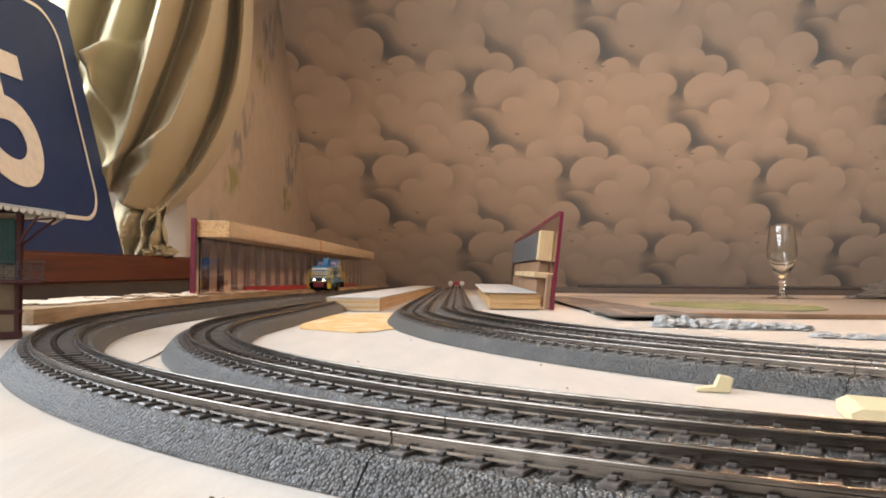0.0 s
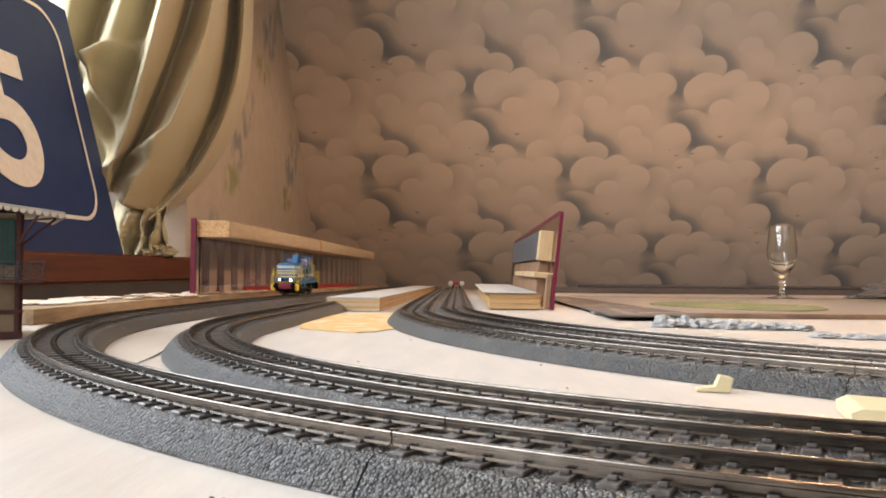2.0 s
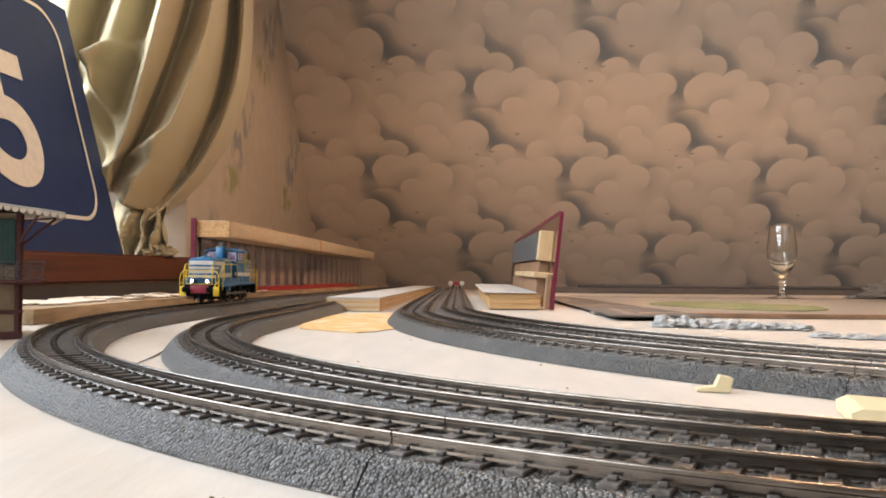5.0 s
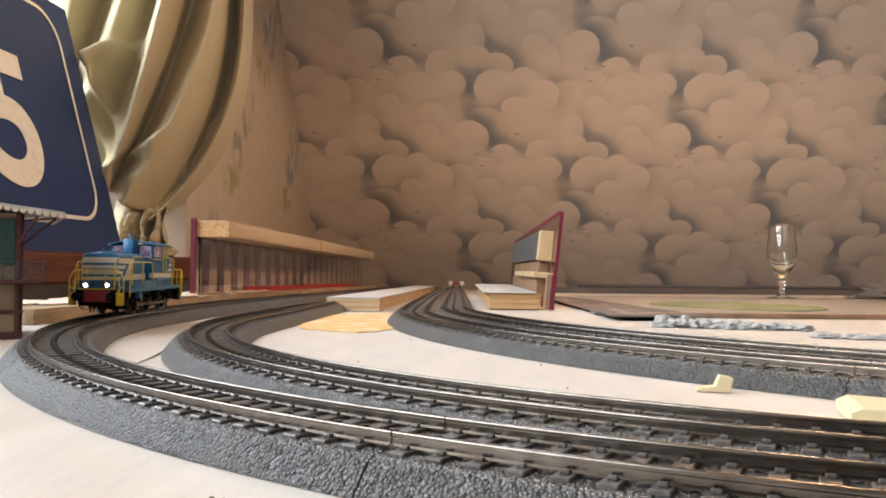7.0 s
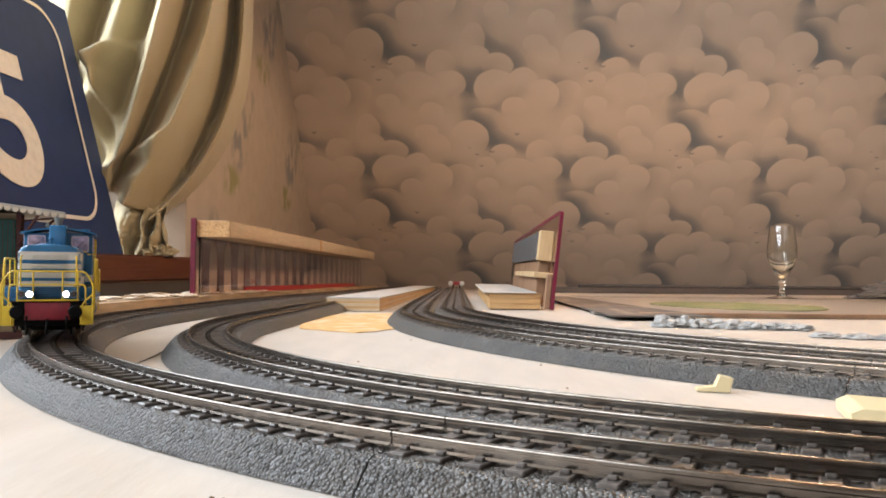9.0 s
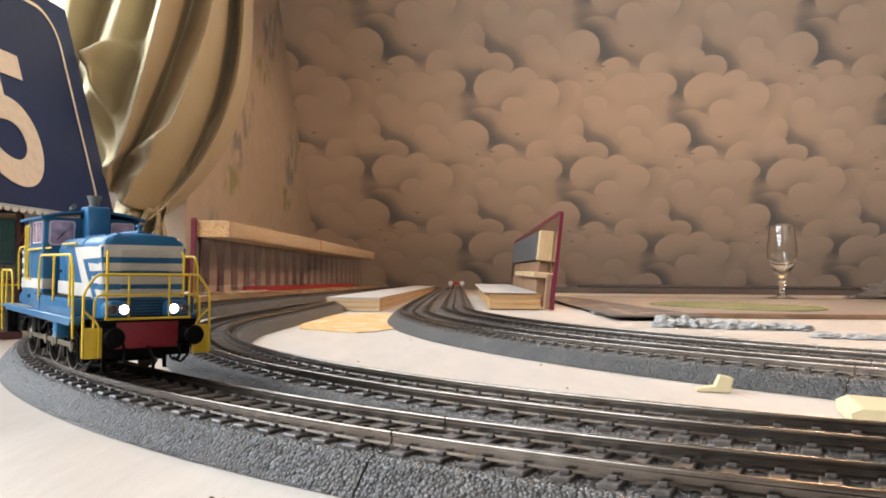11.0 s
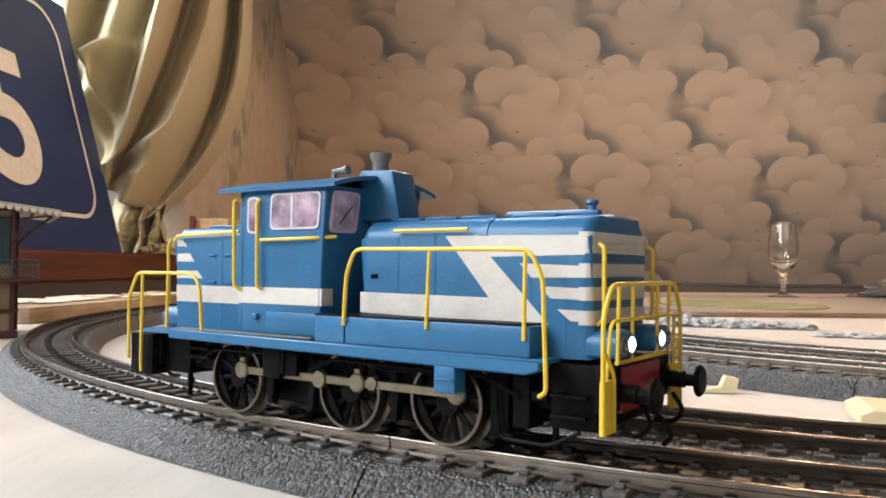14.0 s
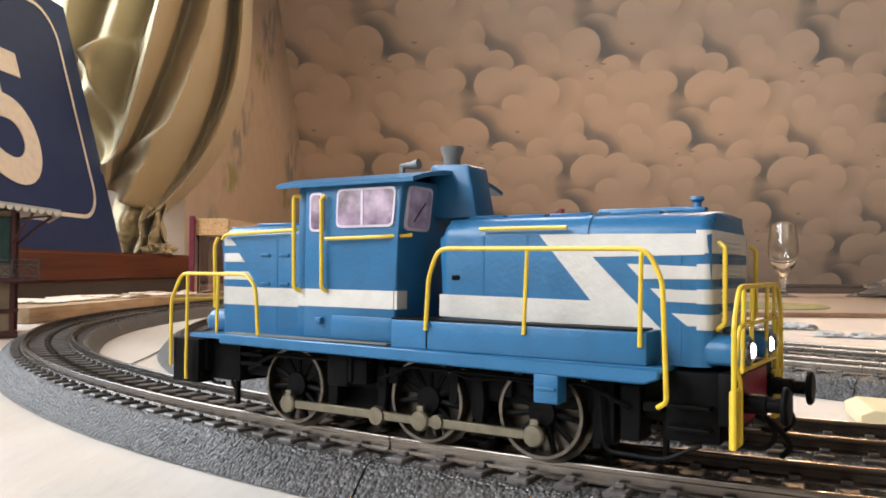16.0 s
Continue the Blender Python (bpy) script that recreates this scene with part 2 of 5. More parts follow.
M["blue_sign"] = mat("dark_blue_sign_paint", (0.022, 0.040, 0.115), 0.5, grain=0.08, scale=40)
M["blue_sign"].node_tree.nodes["Principled BSDF"].inputs["Specular IOR Level"].default_value = 0.2
M["white_sign"] = mat("cream_white_sign_paint", (0.80, 0.72, 0.62), 0.4, grain=0.04, scale=80, spot=(0.5, 0.42, 0.33), spot_scale=90, spot_amount=0.25)
M["acrylic"] = mat("clear_scratched_acrylic", (0.93, 0.86, 0.86), 0.03, transmission=1.0, ior=1.49, grain=0.03, scale=60)
M["purple"] = mat("plum_acrylic", (0.085, 0.024, 0.034), 0.2, grain=0.15, scale=50, coat=0.3)
M["red_edge"] = mat("crimson_acrylic_edge", (0.135, 0.008, 0.026), 0.3, grain=0.2, scale=90)
M["red_low"] = mat("red_plastic", (0.36, 0.012, 0.02), 0.35)
M["grey_block"] = mat("dark_grey_paint", (0.065, 0.065, 0.068), 0.45, grain=0.2, scale=60)
M["brown_block"] = wood("brown_wood", (0.24, 0.135, 0.075), (0.14, 0.075, 0.04), 30, (1, 1, 0.3))
M["glass"] = mat("clear_glass", (0.95, 0.95, 0.92), 0.02, transmission=1.0, ior=1.48)
M["grass"] = mat("green_flock", (0.125, 0.135, 0.045), 0.9, grain=0.4, scale=400, spot=(0.24, 0.20, 0.13), spot_scale=32, spot_amount=0.9, bump=0.5, bump_scale=900)
M["guard_back"] = mat("dull_pinkish_backing", (0.37, 0.285, 0.215), 0.7, grain=0.1, scale=120)
M["plaster_lump"] = mat("white_plaster", (0.37, 0.36, 0.345), 0.85, grain=0.3, scale=150, bump=0.6, bump_scale=500)
M["card"] = mat("cream_card", (0.60, 0.49, 0.29), 0.6, grain=0.05, scale=120)
M["tan"] = mat("ochre_glue_stain", (0.60, 0.36, 0.13), 0.5, grain=0.12, scale=120, spot=(0.72, 0.58, 0.42), spot_scale=60, spot_amount=0.8)
M["rough_wood"] = mat("rough_sawn_board", (0.31, 0.205, 0.115), 0.85, grain=0.3, scale=160, spot=(0.44, 0.32, 0.21), spot_scale=45, spot_amount=0.8, stretch=(1, 0.15, 1), bump=0.8, bump_scale=220)
M["chip"] = mat("orange_brown_sawn_chipboard", (0.54, 0.315, 0.14), 0.75, grain=0.25, scale=420, spot=(0.34, 0.17, 0.065), spot_scale=130, spot_amount=0.7, bump=0.5, bump_scale=500)
M["dark_strip"] = mat("dark_roofing_strip", (0.085, 0.072, 0.062), 0.7, grain=0.4, scale=90, spot=(0.26, 0.21, 0.16), spot_scale=45, spot_amount=0.6, stretch=(1, 0.2, 1))
M["torn"] = mat("torn_chipboard_paper", (0.70, 0.60, 0.49), 0.85, grain=0.2, scale=200, spot=(0.50, 0.33, 0.18), spot_scale=50, spot_amount=0.7, bump=0.6, bump_scale=250)
M["blue"] = mat("sky_blue_model_paint", (0.020, 0.112, 0.232), 0.36, grain=0.05, scale=260, spot=(0.015, 0.088, 0.185), spot_scale=120, spot_amount=0.4, bump=0.24, bump_scale=1300, coat=0.12)
M["blue"].node_tree.nodes["Principled BSDF"].inputs["Specular IOR Level"].default_value = 0.35
M["white"] = mat("off_white_model_paint", (0.52, 0.485, 0.435), 0.5, grain=0.05, scale=300, spot=(0.36, 0.32, 0.27), spot_scale=240, spot_amount=0.3, bump=0.28, bump_scale=1300)
M["yellow"] = mat("yellow_handrail_paint", (0.62, 0.42, 0.03), 0.4, grain=0.08, scale=500, bump=0.2, bump_scale=1800)
M["black"] = mat("matt_black_chassis", (0.0045, 0.0042, 0.0042), 0.45, grain=0.3, scale=300, bump=0.2, bump_scale=1200)
M["black"].node_tree.nodes["Principled BSDF"].inputs["Specular IOR Level"].default_value = 0.06
M["steel"] = mat("worn_wheel_metal", (0.13, 0.11, 0.09), 0.38, metal=1.0, grain=0.25, scale=500)
M["rod"] = mat("dull_rod_metal", (0.17, 0.145, 0.10), 0.42, metal=0.8, grain=0.15, scale=500)
M["beam_red"] = mat("dark_red_buffer_beam", (0.20, 0.012, 0.022), 0.45, grain=0.12, scale=300)
M["dark_grille"] = mat("dark_blue_grille", (0.018, 0.035, 0.06), 0.5, grain=0.2, scale=500)
M["grey_metal"] = mat("grey_exhaust_paint", (0.13, 0.13, 0.12), 0.45, grain=0.15, scale=400)
# weak lilac emission on the panes stands in for light inside the cab
M["pane"] = mat("lilac_glowing_window_plastic", (0.25, 0.18, 0.235), 0.10, grain=0.6, scale=260, spot=(0.05, 0.03, 0.04), spot_scale=230, spot_amount=0.95, coat=0.8, emit=(0.75, 0.6, 0.85), emit_power=0.07)
M["frame"] = mat("pale_window_rim", (0.55, 0.48, 0.55), 0.35, grain=0.1, scale=400)
M["lamp_on"] = mat("lit_headlamp", (1, 1, 1), 0.3, emit=(1.0, 0.93, 0.97), emit_power=14.0)
M["lamp_rear"] = mat("faint_red_tail_lamp", (0.4, 0.02, 0.03), 0.3, emit=(1.0, 0.05, 0.1), emit_power=0.6)
M["lens"] = mat("dark_lens", (0.06, 0.05, 0.05), 0.15, coat=0.5)
M["maroon"] = mat("dark_maroon_timber_paint", (0.075, 0.022, 0.020), 0.55, grain=0.15, scale=300)
M["panel"] = mat("ochre_station_wall", (0.26, 0.19, 0.115), 0.65, grain=0.1, scale=150)
M["teal"] = mat("teal_glazed_door", (0.010, 0.075, 0.070), 0.3, grain=0.15, scale=300)
M["roof_edge"] = mat("cream_canopy_fretwork", (0.60, 0.50, 0.38), 0.6, grain=0.08, scale=300)
M["roof"] = mat("pale_grey_roof", (0.42, 0.38, 0.34), 0.6, grain=0.1, scale=200)
M["dirt"] = mat("brown_crumb", (0.16, 0.10, 0.05), 0.9, grain=0.3, scale=900)
M["lampshade"] = mat("cream_lampshade", (0.7, 0.6, 0.45), 0.7)
M["red_car"] = mat("far_red_paint", (0.30, 0.03, 0.03), 0.5)
M["skirting"] = mat("dark_brown_grey_panel", (0.07, 0.058, 0.052), 0.7, grain=0.15, scale=30)
M["sheet"] = mat("grey_beige_card", (0.22, 0.19, 0.162), 0.4, grain=0.08, scale=60, spot=(0.26, 0.20, 0.15), spot_scale=9, spot_amount=0.6)
M["soot"] = mat("grey_fabric_bag", (0.05, 0.045, 0.042), 0.7, grain=0.2, scale=100)


# ---- building helpers ----
def part(name, bm, material, parent=None, label="", scale=1.0, smooth=False):
    """Links a bmesh as one mesh object, under a thing or a part where one is given."""
    if scale != 1.0:
        bmesh.ops.scale(bm, vec=(scale,) * 3, verts=bm.verts)
    bmesh.ops.recalc_face_normals(bm, faces=bm.faces)
    me = bpy.data.meshes.new(name)
    bm.to_mesh(me)
    bm.free()
    for mm in material if isinstance(material, (list, tuple)) else [material]:
        me.materials.append(mm)
    if smooth:
        for p in me.polygons:
            p.use_smooth = True
        me.set_sharp_from_angle(angle=radians(38))
    ob = new(name, me)
    if parent:
        ob.parent = parent
    if label:
        ob["label"] = label
    return ob


def thing(name, m=None, label="", category="", group="", kind=""):
    ob = new(name)
    ob.empty_display_size = 0.02
    if m:
        ob.matrix_world = m
    return tagged(ob, label, category, group, kind)


def box(bm, x0, x1, y0, y1, z0, z1, bevel=0.0, seg=2):
    vs = [bm.verts.new((x, y, z)) for x in (x0, x1) for y in (y0, y1) for z in (z0, z1)]
    fs = [bm.faces.new([vs[i] for i in f]) for f in ((0, 1, 3, 2), (4, 6, 7, 5), (0, 4, 5, 1), (2, 3, 7, 6), (0, 2, 6, 4), (1, 5, 7, 3))]
    if bevel:
        es = list({e for f in fs for e in f.edges})
        bmesh.ops.bevel(bm, geom=es, offset=bevel, segments=seg, affect="EDGES", profile=0.5)
    return bm


def prism(bm, outline, a, b, axis="y", bevel=0.0, seg=2):
    """An outline of 2D points, pushed from a to b along an axis."""
    def at(p, d):
        return {"y": (p[0], d, p[1]), "x": (d, p[0], p[1]), "z": (p[0], p[1], d)}[axis]
    lo = [bm.verts.new(at(p, a)) for p in outline]
    hi = [bm.verts.new(at(p, b)) for p in outline]
    fs = [bm.faces.new(lo), bm.faces.new(hi[::-1])]
    k = len(lo)
    for i in range(k):
        fs.append(bm.faces.new((lo[i], lo[(i + 1) % k], hi[(i + 1) % k], hi[i])))
    if bevel:
        es = list({e for f in fs for e in f.edges})
        bmesh.ops.bevel(bm, geom=es, offset=bevel, segments=seg, affect="EDGES", profile=0.5)
    return bm


def tube(bm, pts, r, seg=8, r_end=None, caps=True):
    """A round rod along points."""
    pts = [Vector(p) for p in pts]
    rings, up = [], None
    for i, p in enumerate(pts):
        d = (pts[min(i + 1, len(pts) - 1)] - pts[max(i - 1, 0)]).normalized()
        if up is None:
            up = Vector((0, 0, 1)) if abs(d.z) < 0.9 else Vector((1, 0, 0))
        s = d.cross(up).normalized()
        up = s.cross(d).normalized()
        rr = r if r_end is None else r + (r_end - r) * i / (len(pts) - 1)
        rings.append([bm.verts.new(p + rr * (math.cos(a) * s + math.sin(a) * up)) for a in (2 * math.pi * k / seg for k in range(seg))])
    for a, b in zip(rings, rings[1:]):
        for k in range(seg):
            bm.faces.new((a[k], a[(k + 1) % seg], b[(k + 1) % seg], b[k]))
    if caps:
        bm.faces.new(rings[0][::-1])
        bm.faces.new(rings[-1])
    return bm


def bend(pts, r=1.0, n=4):
    """Rounds the corners of a polyline."""
    pts = [Vector(p) for p in pts]
    out = [pts[0]]
    for a, b, c in zip(pts, pts[1:], pts[2:]):
        ra = min(r, (b - a).length * 0.45, (c - b).length * 0.45)
        p, q = b + (a - b).normalized() * ra, b + (c - b).normalized() * ra
        for i in range(n + 1):
            t = i / n
            out.append((1 - t) ** 2 * p + 2 * t * (1 - t) * b + t * t * q)
    return out + [pts[-1]]


def turned(bm, profile, seg=32, origin=(0, 0, 0), axis="z"):
    """A solid of revolution from (radius, height) points."""
    rings = []
    for r, h in profile:
        ring = []
        for k in range(seg):
            a = 2 * math.pi * k / seg
            c, s = r * math.cos(a), r * math.sin(a)
            p = {"z": (c, s, h), "y": (c, h, s), "x": (h, c, s)}[axis]
            ring.append(bm.verts.new(Vector(origin) + Vector(p)))
        rings.append(ring)
    for a, b in zip(rings, rings[1:]):
        for k in range(seg):
            bm.faces.new((a[k], a[(k + 1) % seg], b[(k + 1) % seg], b[k]))
    if profile[0][0] > 1e-6:
        bm.faces.new(rings[0])
    if profile[-1][0] > 1e-6:
        bm.faces.new(rings[-1])
    return bm


def sag(y):
    """The boards dip a little towards the far end."""
    return -0.010 * max(0.0, y - 0.75)


LEAN = 0.064    # the layout and the left wall run slightly to the right with the distance


def on_line(x0, y, z=0.0):
    return Vector((x0 + LEAN * y, y, z))


# ---- room ----
WALL_X = -0.56
FAR_Y = 2.658
SLOPE = 36.0


def room():
    # sloping attic wall with cloud wallpaper: local x along the wall, local y up the slope
    bm = bmesh.new()
    for b in ((-1.2, -0.18, -0.35, 2.6), (0.22, 4.2, -0.35, 2.6), (-0.18, 0.22, -0.35, 1.32), (-0.18, 0.22, 1.80, 2.6)):
        box(bm, *b, -0.05, 0.0)
    w = part("wall_north", bm, M["clouds"])
    w.matrix_world = pose(0, FAR_Y - 0.05, -0.03, 90 - SLOPE + 2 * SLOPE, 0, 0)
    tagged(w, "sloping attic wall papered with beige cloud wallpaper", "wall", kind="structure")
    # left wall with the window opening
    y0, y1, z0, z1 = -0.75, 1.46, 0.020, 1.20
    bm = bmesh.new()
    def slab(a, b, c, d):
        vs = []
        for t in (0.0, 0.22):
            for y, z in ((a, c), (b, c), (b, d), (a, d)):
                vs.append(bm.verts.new(on_line(WALL_X - t, y, z)))
        for f in ((0, 1, 2, 3), (7, 6, 5, 4), (0, 4, 5, 1), (1, 5, 6, 2), (2, 6, 7, 3), (3, 7, 4, 0)):
            bm.faces.new([vs[i] for i in f])
    slab(y1, 3.2, -0.9, 1.9)
    slab(-2.2, y0, -0.9, 1.9)
    slab(y0, y1, -0.9, z0)
    slab(y0, y1, z1, 1.9)
    w = part("wall_west", bm, M["side_paper"])
    tagged(w, "faded beige wallpaper with grey-blue and green leaf sprays", "wall", kind="structure")
    for name, b, label in (
            ("ceiling", (-1.2, 4.2, -2.3, 2.0, 1.72, 1.80), "plain plastered attic ceiling"),
            ("wall_east", (3.6, 3.7, -2.3, 3.2, -0.9, 1.8), "plain plastered side wall"),
            ("floor", (-1.2, 4.2, -2.3, 3.2, -0.95, -0.85), "plain wooden attic floor")):
        bm = bmesh.new()
        box(bm, *b)
        ob = part(name, bm, M["plaster"] if name != "floor" else M["brown_block"])
        tagged(ob, label, name.split("_")[0], kind="structure")
    bm = bmesh.new()
    # unseen back wall, with an assumed opening behind the added fill lamp
    for b in ((-1.2, -0.02, -0.9, 1.8), (2.02, 4.2, -0.9, 1.8), (-0.02, 2.02, -0.9, 0.82), (-0.02, 2.02, 1.66, 1.8)):
        box(bm, b[0], b[1], -2.3, -2.2, b[2], b[3])
    tagged(part("wall_south", bm, M["plaster"]), "plain plastered back wall with an assumed opening behind the fill lamp", "wall", kind="structure")
    # window: frame and panes at the outer side of the opening
    win = thing("window_1", None, "white framed attic window behind the curtain", "window", kind="structure")
    bm = bmesh.new()
    for ya, yb, za, zb in ((y0, y1, z0 + 0.03, z0 + 0.08), (y0, y1, z1 - 0.05, z1), (y0, y0 + 0.05, z0, z1), (y1 - 0.05, y1, z0, z1), (0.33, 0.38, z0, z1)):
        vs = [bm.verts.new(on_line(WALL_X - t, y, z)) for t in (0.16, 0.20) for y, z in ((ya, za), (yb, za), (yb, zb), (ya, zb))]
        for f in ((0, 1, 2, 3), (7, 6, 5, 4), (0, 4, 5, 1), (1, 5, 6, 2), (2, 6, 7, 3), (3, 7, 4, 0)):
            bm.faces.new([vs[i] for i in f])
    part("window_frame", bm, M["white"], win, "white painted wooden window frame")
    # varnished sill in front of and in the opening
    bm = bmesh.new()
    vs = [bm.verts.new(on_line(x, y, z)) for x in (-0.76, -0.55) for y in (-0.7, 1.68) for z in (0.016, 0.058)]
    for f in ((0, 1, 3, 2), (4, 6, 7, 5), (0, 4, 5, 1), (2, 3, 7, 6), (0, 2, 6, 4), (1, 5, 7, 3)):
        bm.faces.new([vs[i] for i in f])
    bmesh.ops.bevel(bm, geom=bm.edges[:], offset=0.004, segments=3, affect="EDGES")
    ob = part("window_sill", bm, M["sill"])
    bm2 = bmesh.new()
    vs = [bm2.verts.new(on_line(x, y, z)) for x in (-0.5585, -0.5545) for y in (-0.75, 1.70) for z in (-0.30, 0.0155)]
    for f in ((0, 1, 3, 2), (4, 6, 7, 5), (0, 4, 5, 1), (2, 3, 7, 6), (0, 2, 6, 4), (1, 5, 7, 3)):
        bm2.faces.new([vs[i] for i in f])
    tagged(part("trim_under_sill", bm2, M["skirting"]), "dark brown-grey panel under the sill", "trim", kind="structure")
    tagged(ob, "red-brown varnished wooden window sill board", "window sill", kind="structure")


def layout_board():
    """The pale plywood baseboard, one sheet that dips towards the far end."""
    bm = bmesh.new()
    nx, ny = 16, 40
    rows = []
    for j in range(ny + 1):
        y = -0.75 + j / ny * 3.0
        rows.append([bm.verts.new((-0.50 + LEAN * y + i / nx * 2.9, y, sag(y))) for i in range(nx + 1)])
    for a, b in zip(rows, rows[1:]):
        for i in range(nx):
            bm.faces.new((a[i], a[i + 1], b[i + 1], b[i]))
    ret = bmesh.ops.extrude_face_region(bm, geom=bm.faces[:])
    for v in ret["geom"]:
        if isinstance(v, bmesh.types.BMVert):
            v.co.z -= 0.018
    ob = part("layout_board", bm, M["board"])
    tagged(ob, "pale plywood model railway baseboard with scuffs and stains", "table", kind="structure")


# ---- track ----
class Line:
    """A straight from the far end, then a curve to the right-hand end. Metres."""
    def __init__(self, cx, cy, r, a0, a1, straight):
        self.cx, self.cy, self.r, self.a0, self.a1, self.straight = cx, cy, r, radians(a0), radians(a1), straight
        self.end = r * (self.a1 - self.a0)

    def at(self, s):
        ex = min(s, 0.0)
        a = self.a0 + max(s, 0.0) / self.r
        h = Vector((-math.sin(a), math.cos(a), 0))
        p = Vector((self.cx, self.cy, 0)) + self.r * Vector((math.cos(a), math.sin(a), 0)) + h * ex
        p.z = sag(p.y)
        return p, h, Vector((math.cos(a), math.sin(a), 0))

    def place(self, s, z=0.0):
        p, h, _ = self.at(s)
        return pose(p.x, p.y, p.z + z, 0, 0, math.degrees(math.atan2(h.y, h.x)))


TRACKS = {
    "A": Line(0.2465, 0.5304, 0.452, 176.4, 266, 1.45),
    "B": Line(0.2361, 0.4782, 0.360, 176.4, 262, 1.50),
    "C": Line(0.4927, 0.6357, 0.515, 178.9, 250, 1.30),
    "D": Line(0.5241, 0.6775, 0.515, 178.9, 250, 1.30),
}
RAIL_TOP = 0.010
BED = [(-20.0, 0.2), (-19.6, 1.0), (-15.4, 6.0), (-14.4, 6.6), (-10.5, 6.75), (-6.0, 6.6), (0.0, 6.7), (6.0, 6.6), (10.5, 6.75), (14.4, 6.6), (15.4, 6.0), (19.6, 1.0), (20.0, 0.2)]
RAIL = [(-1.15, 7.2), (1.15, 7.2), (1.15, 7.5), (0.30, 7.8), (0.30, 8.9), (0.50, 9.15), (0.50, 9.60), (0.44, 9.80), (0.30, 9.93), (0.11, 10.0), (-0.11, 10.0), (-0.30, 9.93), (-0.44, 9.80), (-0.50, 9.60), (-0.50, 9.15), (-0.30, 8.9), (-0.30, 7.8), (-1.15, 7.5)]


def sweep(line, s0, s1, section, off, step, closed):
    bm = bmesh.new()
    n = max(2, int((s1 - s0) / step))
    prev = None
    for i in range(n + 1):
        p, h, out = line.at(s0 + (s1 - s0) * i / n)
        ring = [bm.verts.new(p + out * (off + u * 0.001) + Vector((0, 0, z * 0.001))) for u, z in section]
        if prev:
            k = len(ring)
            for j in range(k if closed else k - 1):
                bm.faces.new((prev[j], prev[(j + 1) % k], ring[(j + 1) % k], ring[j]))
        else:
            bm.faces.new(ring[::-1])
        prev = ring
    bm.faces.new(prev)
    return bm


def pebbled_bed(line, s0, s1, grid=0.42):
    """Ballast bed with moulded pebbles, for the near stretch."""
    sec = []
    for (u0, z0), (u1, z1) in zip(BED, BED[1:]):
        k = max(1, int(math.hypot(u1 - u0, z1 - z0) / grid))
        sec += [(u0 + (u1 - u0) * i / k, z0 + (z1 - z0) * i / k) for i in range(k)]
    sec.append(BED[-1])
    n = int((s1 - s0) / (grid * 0.001))
    co, fc, m = [], [], len(sec)
    for i in range(n + 1):
        s = s0 + (s1 - s0) * i / n
        p, h, out = line.at(s)
        for j, (u, z) in enumerate(sec):
            d = noise.voronoi(Vector((s * 1000 / 0.85, u / 1.05, z / 1.05)))[0][0]
            b = (0.45 - min(d, 0.8)) * 0.62 * (1.0 if abs(u) < 19.0 else 0.0)
            lean = 0.7 if abs(u) > 14.5 else 0.0
            q = p + out * ((u + math.copysign(b * lean, u)) * 0.001)
            co.append((q.x, q.y, q.z + (z + b * (1 - lean * 0.4)) * 0.001))
    for i in range(n):
        for j in range(m - 1):
            a = i * m + j
            fc.append((a, a + 1, a + m + 1, a + m))
    me = bpy.data.meshes.new("ballast_bed")
    me.from_pydata(co, [], fc)
    me.materials.append(M["ballast"])
    me.polygons.foreach_set("use_smooth", [True] * len(fc))
    return new("ballast_bed", me)


def sleeper_mesh():
    bm = bmesh.new()
    box(bm, -1.75, 1.75, -13.4, 13.4, 6.3, 7.35, 0.25, 1)
    # rail chairs
    for y in (-8.75, 8.75):
        for d in (-1.75, 1.75):
            box(bm, -0.85, 0.85, y + d - 0.65, y + d + 0.65, 7.3, 8.05, 0.2, 1)
    bmesh.ops.scale(bm, vec=(0.001,) * 3, verts=bm.verts)
    bmesh.ops.recalc_face_normals(bm, faces=bm.faces)
    me = bpy.data.meshes.new("sleeper")
    bm.to_mesh(me)
    bm.free()
    me.materials.append(M["sleeper"])
    return me


